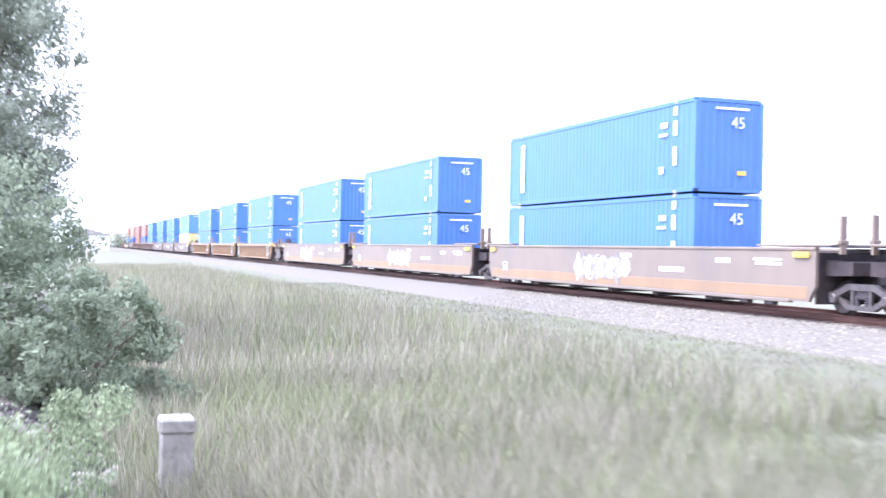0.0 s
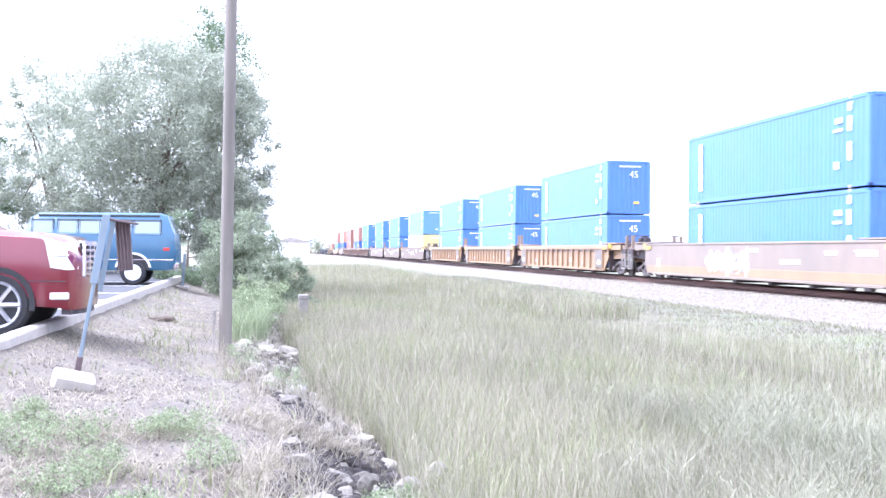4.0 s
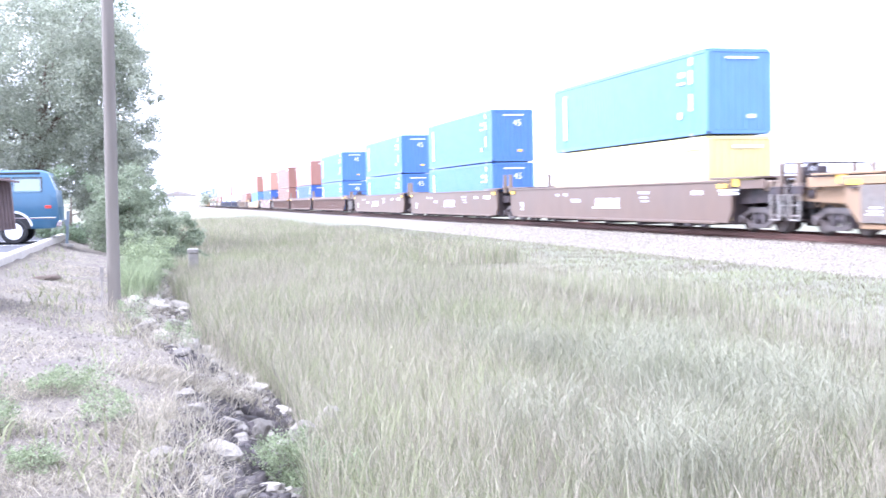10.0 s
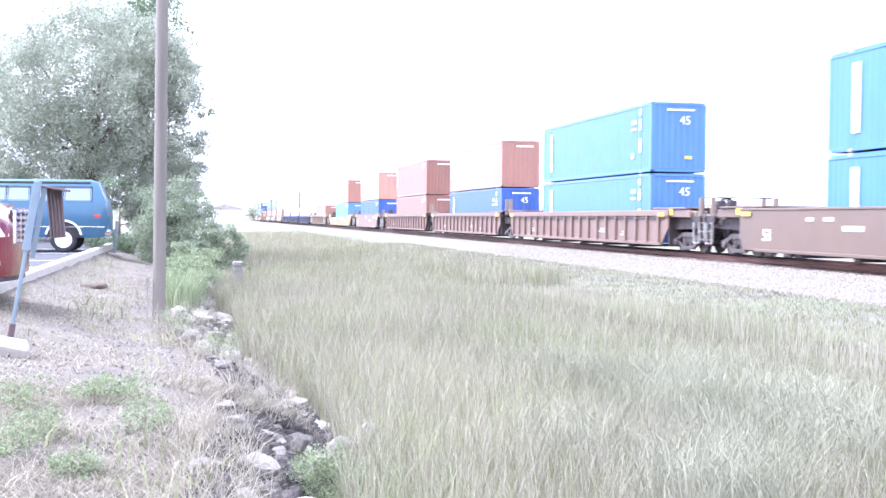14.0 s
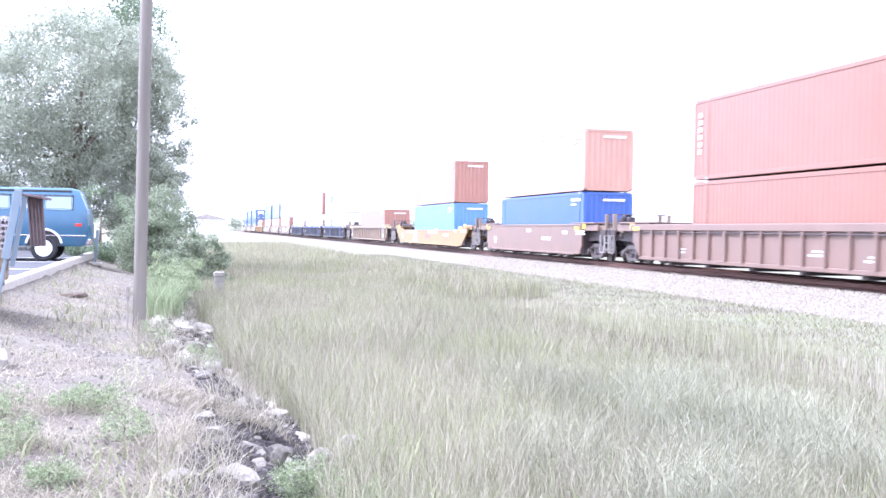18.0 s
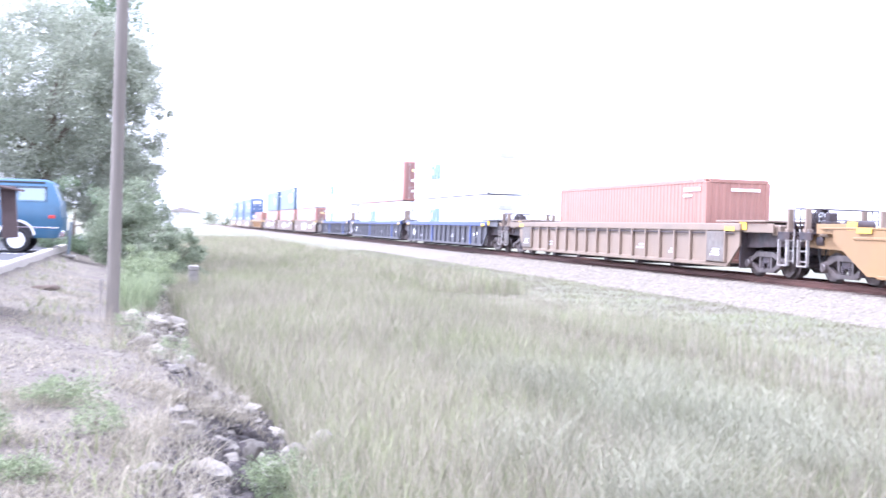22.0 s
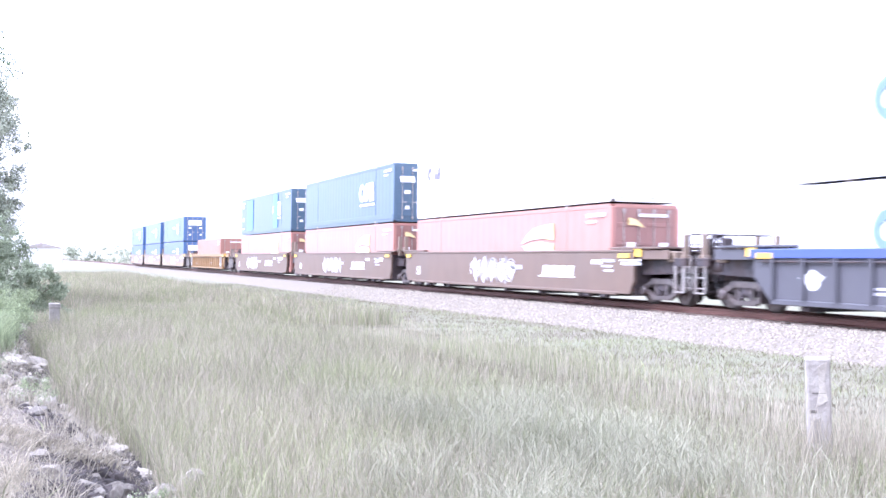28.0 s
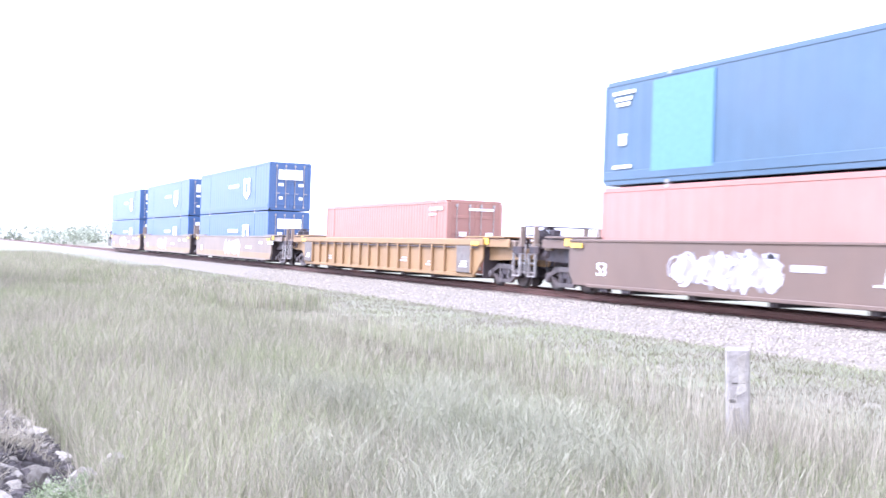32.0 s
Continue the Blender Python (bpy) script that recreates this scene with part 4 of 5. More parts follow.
        for i, (dy, w, z, hh) in enumerate(((-3.4, 0.45, 1.28, 0.10), (-3.4, 0.35, 1.12, 0.07), (-3.5, 0.3, 0.98, 0.07), (3.4, 0.5, 0.98, 0.16), (4.6, 0.25, 1.26, 0.12), (5.6, 0.2, 1.26, 0.12))):
            bar(root, "pale code bar", "mark_grey", (x, y + dy, 0), -w, w, z, z + hh)
    if marks == "patches":
        for mat, y, a, b0, b1, label in (("mark_faded", 4.2, 0.85, 0.36, 1.05, "grey repainted patch"), ("mark_white", 5.4, 1.8, 1.06, 1.27, "white repainted patch"), ("mark_white", -2.0, 1.6, 1.1, 1.26, "white repainted patch"), ("mark_red", -0.2, 0.7, 0.7, 0.98, "faded red lettering block"), ("mark_faded", 7.2, 0.5, 1.08, 1.24, "grey repainted patch")):
            bar(root, label, mat, (x, y, 0), -a, a, b0, b1)
    if marks == "graffiti":
        rng = random.Random(int(s0))

        # a faded cloudy fill with curls sprayed over it
        y = rng.uniform(-2.5, 0.5)
        for n in range(9):
            w, tall, ph = rng.uniform(0.22, 0.42), rng.uniform(0.30, 0.50), rng.uniform(0, 6.3)
            at_y = y + n * 0.42
            out = [((1 + 0.3 * math.sin(3 * a + ph)) * w * math.cos(a), (1 + 0.25 * math.sin(4 * a - ph)) * tall * math.sin(a)) for a in (0.2618 * q for q in range(24))]
            plate(root, "faded spray paint cloud", "mark_faded" if n % 2 else "mark_grey", (x - 0.002 * (n % 2), at_y, 0.93), out, ("fill", int(s0), n))
            for q in range(3):
                p0, r = rng.uniform(0, 360), rng.uniform(0.12, 0.38)
                plate(root, "spray paint curl", ("mark_white", "mark_grey", "mark_white")[q], (x - 0.006 - 0.002 * q, at_y + rng.uniform(-0.2, 0.2), 0.93 + rng.uniform(-0.2, 0.2) * (0.5 - r) * 4), ring_part(0, 0, r - rng.uniform(0.03, 0.055), r, p0, p0 + rng.uniform(70, 190), 8), ("curl", int(s0), n, q))
    if style == "smooth":
        part("marking", word("53", 0.55, ("53", "side"), M["mark_white"]), root, "white size number", (x, yb - 1.8, 0.62))
    TRAIN.append((root, mid))
    return root


BLUE_LABEL = "bright blue corrugated steel container with white markings"


def blue_pair(s, lower="blue", upper="blue", base=0.30):
    names = {"blue": "bright blue", "deep": "deep blue", "teal": "pale sky blue", "yellow": "faded yellow", "red": "faded red", "brown": "brownish red"}
    container(s, 0, 14.4, lower, names[lower] + " ribbed steel container in the well of a car", marks="bars" if lower != "yellow" else "code", base=base)
    container(s, 1, 14.4, upper, names[upper] + " ribbed steel container stacked on another", marks="bars" if upper in ("blue", "deep", "teal") else "code", base=base)


def train():
    ribbed = {"tan_car": "tan ribbed steel well car with grimy trucks", "maroon_car": "maroon ribbed steel well car with grimy trucks",
              "slate_car": "slate blue ribbed steel well car", "dun_car": "dull brown ribbed steel well car"}
    ends = (("coupler", "joint"), ("joint", "joint"), ("joint", "coupler"))

    def articulated(bounds, *args):
        for (s0, s1), (a, z) in zip(zip(bounds, bounds[1:]), ends):
            well_car(s0, s1, *args[:3], a, z, *args[3:])
    # tan smooth-sided cars with spray paint
    tan_label = "tan smooth-sided steel well car with spray paint scrawls"
    for s0, a, z in ((16.2, "coupler", "joint"), (40.5, "joint", "joint"), (64.5, "joint", "joint")):
        well_car(s0, s0 + 24.1, "smooth", "grey_car", tan_label, a, z, "graffiti")
    well_car(88.6, 113.9, "smooth", "grey_car", tan_label, "joint", "coupler", "graffiti")
    for s in (23.4, 47.6, 71.4, 92.0):
        blue_pair(s, base=0.40)
    # tan ribbed set
    articulated((113.9, 138.2, 160.6, 184.4), "ribbed", "tan_car", ribbed["tan_car"])
    for s in (117.8, 140.0, 162.4):
        blue_pair(s, base=0.40)
    # brown smooth set
    articulated((184.4, 210.6, 233.4, 258.2), "smooth", "brown_car", "dark brown smooth-sided steel well car with a white emblem", "swoosh")
    blue_pair(189.3, "yellow", "teal")
    blue_pair(213.4)
    blue_pair(236.2)
    # maroon ribbed set
    articulated((258.2, 284.4, 306.9, 331.2), "ribbed", "maroon_car", ribbed["maroon_car"])
    blue_pair(263.4)
    blue_pair(286.2, "deep", "red")
    container(309.4, 0, 14.2, "brown", "brownish red ribbed container in the well of a car", marks="code")
    container(309.4, 1, 14.2, "brown", "brownish red ribbed container stacked on another", marks="code")
    # single cars
    well_car(331.2, 352.9, "smooth", "maroon_car", "faded maroon smooth-sided steel well car", "coupler", "coupler")
    container(334.6, 0, 13.4, "deep", "deep blue ribbed container in the well of a car", marks="code")
    container(334.6, 1, 13.4, "salmon", "faded orange ribbed container stacked on a blue one", marks="code")
    well_car(352.9, 380.8, "smooth", "gold_car", "faded yellow smooth-sided steel well car with repainted patches", "coupler", "coupler", "patches")
    container(359.5, 0, 13.2, "teal", "sky blue ribbed container in the well of a car", marks="code")
    container(359.5, 1, 13.2, "red", "dull red ribbed container with door bars", marks="code")
    well_car(380.8, 408.1, "ribbed", "dun_car", ribbed["dun_car"], "coupler", "coupler")
    container(386.4, 0, 13.8, "red", "faded red ribbed container in the well of a car", marks="code")
    # slate blue ribbed set with white containers
    articulated((408.1, 432.2, 456.0, 477.4), "ribbed", "slate_car", ribbed["slate_car"])
    for s, length, top in ((411.6, 18.2, "white"), (433.6, 18.4, "crimson"), (457.2, 16.15, "white")):
        container(s, 0, length, "white", "white smooth-sided container with a pale blue emblem", width=2.59, end="doors", marks="", emblem="rings")
        if top:
            container(s, 1, length, top, "white smooth-sided container stacked on another" if top == "white" else "crimson container with barred doors stacked on a white one", width=2.59, height=3.0, end="doors", marks="code" if top == "crimson" else "", emblem="leaf" if top == "crimson" else "rings")
    # brown smooth set with long containers
    articulated((477.4, 502.4, 525.4, 548.8), "smooth", "brown_car", "dark brown smooth-sided steel well car with spray paint scrawls", "graffiti")
    for s, top in ((482.0, None), (503.8, "navy"), (526.2, "navy")):
        container(s, 0, 18.3, "crimson", "crimson smooth container with barred doors in a well car", width=2.59, end="doors", marks="code", emblem="leaf")
        if not top:
            container(s, 1, 18.3, "white", "white smooth container with a violet emblem stacked on a red one", width=2.59, height=3.05, end="doors", marks="", emblem="pair")
        if top:
            container(s, 1, 18.3, top, "navy blue container with a white emblem and paler patches" if s > 520 else "navy blue container with a white emblem stacked on a red one", width=2.59, height=3.05, end="doors", marks="code", emblem="crest", patched=s > 520)
    well_car(548.8, 575.5, "ribbed", "gold_car", "yellow ribbed steel well car with grimy trucks", "coupler", "coupler")
    container(555.3, 0, 14.2, "red", "faded red ribbed container with door bars", end="doors", marks="code")
    # the last set of the train
    s = 575.5
    for i in range(3):
        well_car(s, s + 22.4 + (1.5 if i == 0 else 0), "smooth", "grey_car", "pale tan smooth-sided steel well car", "coupler" if i == 0 else "joint", "coupler" if i == 2 else "joint", "graffiti")
        for level in (0, 1):
            container(s + (4.4 if i == 0 else 2.9), level, 18.3, "royal", "royal blue smooth container with a white emblem", width=2.59, end="doors", marks="", emblem="shield")
        s += 22.4 + (1.5 if i == 0 else 0)


train()


# ---- plants ----
def blades(name, label, places, heights, rng, width, lean, mat, kind="stuff", droop=0.35, segs=2, way=None):
    """Grass: bent, tapering blades of a few faces each. droop: how far the tip falls over; way: the direction of each lean."""
    n = len(places)
    w = rng.random(n) * 6.283
    d = np.stack([np.cos(w), np.sin(w), np.zeros(n)], 1)
    a = rng.random(n) * 6.283 if way is None else way
    l = np.stack([np.cos(a), np.sin(a), np.zeros(n)], 1) * (lean * heights * (0.3 + rng.random(n)))[:, None]
    up = np.stack([np.zeros(n), np.zeros(n), heights], 1)
    wd = (width * (0.6 + 0.8 * rng.random(n)))[:, None]
    rows = []
    for i in range(segs + 1):
        q = i / segs
        p = places + l * q ** 1.7 + up * ((1 + droop) * q - droop * q ** 2.2)
        taper = 1.0 - 0.85 * q ** 1.8
        rows += [p - d * wd * taper, p + d * wd * taper]
    v = np.stack(rows, 1).reshape(-1, 3)
    base = 2 * (segs + 1) * np.arange(n)[:, None]
    f = np.concatenate([base + np.array([[2 * i, 2 * i + 1, 2 * i + 3, 2 * i + 2]]) for i in range(segs)], 0)
    return tagged(new(name, raw_mesh(name, v, 4, f, mat)), label, "grass", kind=kind)


def field_points(rng, n, y0, y1, power, x_lo=None, x_hi=-9.8):
    y = y0 + (y1 - y0) * rng.random(n) ** power
    e = np.array([edge_x(v) for v in y]) + 0.34 if x_lo is None else np.full(n, x_lo)
    x = e + (x_hi - e) * rng.random(n)
    z = np.array([ground_z(a, b) for a, b in zip(x, y)])
    return np.stack([x, y, z], 1)


def grass():
    rng = np.random.default_rng(11)

    def patchy(p, s, o):
        return np.array([noise.noise(Vector((a * s, b * s, o))) for a, b in p[:, :2]])
    def thinned(p):
        return p[(p[:, 0] < -12.4 + 0.8 * rng.standard_normal(len(p))) | (rng.random(len(p)) < 0.3)]

    def mixed(p, o):
        return patchy(p, 0.45, o) + 0.55 * rng.standard_normal(len(p)) > 0.05
    # the near field: fine upright blades of uneven height
    p = thinned(field_points(rng, 108000, 4.0, 14.0, 1.0, x_hi=-9.6))
    p = p[(p[:, 1] < 11.6 + 2.4 * rng.random(len(p))) & (p[:, 1] > 4.0 + 0.9 * rng.random(len(p)))]
    k = patchy(p, 0.6, 1.0)
    h = (0.18 + 0.10 * k + 0.42 * rng.random(len(p)) ** 0.8) * np.clip((-9.9 - p[:, 0]) / 3.2, 0.24, 1.0)
    green = mixed(p, 7.0)
    brown = ~green & (p[:, 0] > -12.9 + 0.5 * rng.standard_normal(len(p)))
    dry = ~green & ~brown
    blades("tall_grass", "tall dry straw-coloured field grass", p[dry], h[dry], rng, 0.0027, 0.42, M["grass_dry"], droop=0.5, segs=3)
    blades("brown_grass", "low brown grass towards the ballast", p[brown], h[brown], rng, 0.0027, 0.42, M["grass_brown"], droop=0.5, segs=3)
    blades("green_grass", "green grass among the dry field grass", p[green], h[green], rng, 0.0031, 0.50, M["grass_green"], droop=0.6, segs=3)
    p = thinned(field_points(rng, 112000, 11.8, 36.0, 1.12, x_hi=-9.2))
    p = p[p[:, 1] > 11.8 + 2.4 * rng.random(len(p))]
    k = patchy(p, 0.35, 1.0)
    h = (0.24 + 0.12 * k + 0.38 * rng.random(len(p))) * np.clip((-9.6 - p[:, 0]) / 3.8, 0.22, 1.0)
    green = mixed(p, 7.0)
    brown = ~green & (p[:, 0] > -12.9 + 0.5 * rng.standard_normal(len(p)))
    dry = ~green & ~brown
    blades("tall_grass", "tall dry straw-coloured field grass", p[dry], h[dry], rng, 0.0052, 0.40, M["grass_dry"])
    blades("brown_grass", "low brown grass towards the ballast", p[brown], h[brown], rng, 0.0052, 0.40, M["grass_brown"])
    blades("green_grass", "green grass among the dry field grass", p[green], h[green], rng, 0.0056, 0.48, M["grass_green"])
    # the field beside and behind
    p = field_points(rng, 16000, -30.0, 5.0, 0.35, x_hi=-5.0)
    blades("tall_grass", "tall dry field grass along the bank", p, 0.25 + 0.3 * rng.random(len(p)), rng, 0.010, 0.4, M["grass_dry"])
    # bleached flower stems standing over the grass
    p = field_points(rng, 14000, 4.0, 26.0, 1.3)
    blades("grass_stems", "bleached straw stems standing in the field grass", p, 0.40 + 0.35 * rng.random(len(p)), rng, 0.0024, 0.22, M["stem"], droop=0.2)
    # pale grass bent over in swirls, each tuft combed its own way
    tufts = [(-15.2 + 2.6 * (rng.random() - 0.5), 5.6 + 2.6 * rng.random()) for _ in range(26)] + [(-14.6 + 2.2 * (rng.random() - 0.5), 8.0 + 3.6 * rng.random()) for _ in range(26)]
    p, ways = [], []
    for cx, cy in tufts:
        m = 120
        r, a = 0.45 * np.sqrt(rng.random(m)), 6.283 * rng.random(m)
        p.append(np.stack([cx + r * np.cos(a), cy + r * np.sin(a), np.full(m, -0.72)], 1))
        ways.append(6.283 * rng.random() + 0.95 * rng.standard_normal(m))
    p, ways = np.concatenate(p), np.concatenate(ways)
    blades("bent_grass", "pale green grass bent over in swirls", p, 0.40 + 0.22 * rng.random(len(p)), rng, 0.0019, 1.0, M["grass_pale"], droop=1.7, segs=6, way=ways)
    p = field_points(rng, 34000, 30.0, 120.0, 1.4, x_hi=-8.5)
    h = 0.38 + 0.22 * rng.random(len(p))
    green = mixed(p, 7.0)
    blades("tall_grass", "tall dry field grass further along the track", p[~green], h[~green], rng, 0.010, 0.35, M["grass_dry"])
    blades("green_grass", "green grass further along the track", p[green], h[green], rng, 0.010, 0.35, M["grass_green"])
    p = field_points(rng, 97000, 4.5, 80.0, 1.5, x_lo=-12.6, x_hi=-4.35)
    h = 0.03 + 0.08 * rng.random(len(p))
    green = patchy(p, 0.4, 3.0) + 0.35 * rng.standard_normal(len(p)) > 0.2
    blades("short_grass", "short green grass beside the ballast", p[green], h[green] * 1.3, rng, 0.005, 1.1, M["grass_green"])
    blades("short_grass", "short dry grass beside the ballast", p[~green], h[~green], rng, 0.005, 1.3, M["grass_brown"])
    # a fresh green patch in the short grass
    m = 5200
    p = np.stack([-10.4 + 1.1 * rng.standard_normal(m), 19.0 + 2.6 * rng.standard_normal(m), np.full(m, -0.68)], 1)
    blades("green_patch", "fresh yellow-green grass patch in the short dry grass", p, 0.10 + 0.2 * rng.random(m), rng, 0.006, 0.7, M["grass_green"])
    # dry tufts along the edge of the bank
    y = 4 + 24 * rng.random(9000) ** 1.4
    x = np.array([edge_x(v) for v in y]) - 0.9 + 1.2 * rng.random(9000)
    keep = np.array([noise.noise(Vector((a * 1.6, b * 1.1, 9))) for a, b in zip(x, y)]) > 0.02
    p = np.stack([x, y, [ground_z(a, b) for a, b in zip(x, y)]], 1)[keep]
    blades("dry_tufts", "dry bleached grass tufts among the rocks", p, 0.12 + 0.22 * rng.random(len(p)), rng, 0.003, 1.1, M["grass_dry"])
    y = 3 + 26 * rng.random(40000) ** 1.5
    x = -21.9 + 3.3 * rng.random(40000)
    keep = np.array([noise.noise(Vector((a * 0.8, b * 0.8, 15))) for a, b in zip(x, y)]) + 0.35 * (rng.random(40000) - 0.5) > -0.05
    p = np.stack([x, y, [ground_z(a, b) for a, b in zip(x, y)]], 1)[keep]
    blades("dry_tufts", "low dry grass on the gravel bank", p, 0.02 + 0.05 * rng.random(len(p)), rng, 0.003, 2.2, M["grass_dry"])
    # tall feathery weeds by the pole
    p = np.concatenate([np.stack([-19.5 + 0.13 * rng.standard_normal(1500), yy + 0.35 * rng.standard_normal(1500), np.full(1500, -0.42)], 1) for yy in (19.6, 21.2, 23.2, 26.0)])
    blades("tall_weeds", "tall feathery pale green weeds beside the pole", p, 0.25 + 0.5 * rng.random(len(p)), rng, 0.005, 0.5, M["leaf_pale"])
    # long grass round the concrete post
    p = np.stack([-12.7 + 0.55 * rng.standard_normal(900), 7.0 + 0.4 * rng.standard_normal(900), np.full(900, -0.75)], 1)
    blades("tall_grass", "long dry grass round the concrete post", p, 0.6 + 0.3 * rng.random(900), rng, 0.003, 0.25, M["grass_dry"])
    # dead grass hanging over the hollow
    m = 1300
    y = 8.9 + 1.5 * rng.random(m)
    x = -18.9 - 0.55 * (y - 9.7) + 0.2 * rng.standard_normal(m)
    p = np.stack([x, y, [max(ground_z(a - 0.3, b), ground_z(a, b)) for a, b in zip(x, y)]], 1)
    blades("hanging_grass", "dead grey grass hanging over the bank's edge", p, 0.02 + 0.07 * rng.random(m), rng, 0.003, 3.2, M["grass_dry"], droop=1.6, segs=4, way=-0.6 + 0.6 * rng.standard_normal(m))
    p = np.stack([-18.25 + 0.5 * rng.standard_normal(1500), 27.6 + 0.6 * rng.standard_normal(1500), np.full(1500, -0.8)], 1)
    blades("tall_grass", "long dry grass round the short marker post", p, 0.30 + 0.25 * rng.random(1500), rng, 0.004, 0.3, M["grass_dry"])
    # matted bleached grass at the near end of the bank
    q = 14000
    x, y = -20.8 + 2.2 * rng.random(q), 4.2 + 5.2 * rng.random(q)
    keep = patchy(np.stack([x, y], 1), 0.9, 21.0) > -0.15
    p = np.stack([x, y, [ground_z(a, b) for a, b in zip(x, y)]], 1)[keep]
    blades("matted_grass", "matted bleached dead grass on the bank", p, 0.03 + 0.06 * rng.random(len(p)), rng, 0.003, 2.6, M["grass_dry"])
    # sparse weeds on the bank
    y = 3 + 28 * rng.random(5000) ** 1.4
    x = -21.8 + 3.0 * rng.random(5000)
    keep = np.array([noise.noise(Vector((a * 0.9, b * 0.9, 5))) for a, b in zip(x, y)]) > 0.22
    p = np.stack([x, y, [ground_z(a, b) for a, b in zip(x, y)]], 1)[keep]
    blades("bank_weeds", "sparse green weeds on the gravel bank", p, 0.06 + 0.12 * rng.random(len(p)), rng, 0.008, 0.9, M["grass_green"])


grass()


def leaves(centres, radii, per, size, rng, squash=0.8):
    """Leaf quads scattered in clumps."""
    c = np.repeat(centres, per, 0)
    r = np.repeat(radii, per)[:, None]
    n = len(c)
    d = rng.standard_normal((n, 3))
    d /= np.linalg.norm(d, axis=1, keepdims=True)
    p = c + d * r * rng.random((n, 1)) ** 0.45 * np.array([1, 1, squash])
    u = rng.standard_normal((n, 3))
    u /= np.linalg.norm(u, axis=1, keepdims=True)
    w = np.cross(u, rng.standard_normal((n, 3)))
    w /= np.linalg.norm(w, axis=1, keepdims=True)
    s = size * (0.6 + 0.8 * rng.random((n, 1)))
    v = np.stack([p - u * s, p + w * s * 0.45, p + u * s, p - w * s * 0.45], 1).reshape(-1, 3)
    return v, (4 * np.arange(n)[:, None] + np.arange(4)[None])


def tree(name, label, category, x, y, z, height, spread, trunk_r, clumps, per, leaf_size, seed, mat="leaf", low=0.25, clump_r=0.12, gaps=-0.42):
    rng = np.random.default_rng(seed)
    root = thing(name, label, category, at=(x, y, z))
    g = Geo()
    h0 = height * 0.32
    pts = [(0, 0, -0.15), (0.05 * trunk_r, 0.1 * trunk_r, h0 * 0.5), (0.2 * trunk_r, -0.2 * trunk_r, h0), (0.1 * spread * 0.3, 0, height * 0.62)]
    rr = [trunk_r * 1.25, trunk_r, trunk_r * 0.8, trunk_r * 0.3]
    for i in range(3):
        g.tube(pts[i], pts[i + 1], rr[i], rr[i + 1], 9, False)
    part("trunk", g.mesh("trunk", M["bark"], True), root)
    # clumps over an uneven dome
    d = rng.standard_normal((clumps, 3))
    d /= np.linalg.norm(d, axis=1, keepdims=True)
    rad = (0.2 + 0.8 * rng.random(clumps) ** 0.5)
    zc = height * (low + 1) / 2
    c = d * rad[:, None] * np.array([spread, spread, height * (1 - low) / 2]) + np.array([0, 0, zc])
    wob = np.array([noise.noise(Vector((q[0] * 0.35 + seed, q[1] * 0.35, q[2] * 0.35))) for q in c])
    c = c[wob > gaps]
    count = 12 if height > 5 else 5
    for i in range(min(count, len(c))):
        g = Geo()
        q = c[i * len(c) // count]
        start = Vector((0, 0, h0 * (0.7 + 0.6 * rng.random())))
        bend = start.lerp(Vector(q), 0.5) + Vector((0, 0, 0.08 * height))
        g.tube(start, bend, trunk_r * 0.35, trunk_r * 0.2, 6, False)
        g.tube(bend, q, trunk_r * 0.2, trunk_r * 0.05, 6, False)
        part("limb", g.mesh("limb", M["bark"], True), root)
    radii = spread * clump_r * (0.6 + 0.9 * rng.random(len(c)))
    v, f = leaves(c, radii, per, leaf_size, rng)
    part("crown", raw_mesh("crown", v, 4, f, M[mat]), root)
    return root


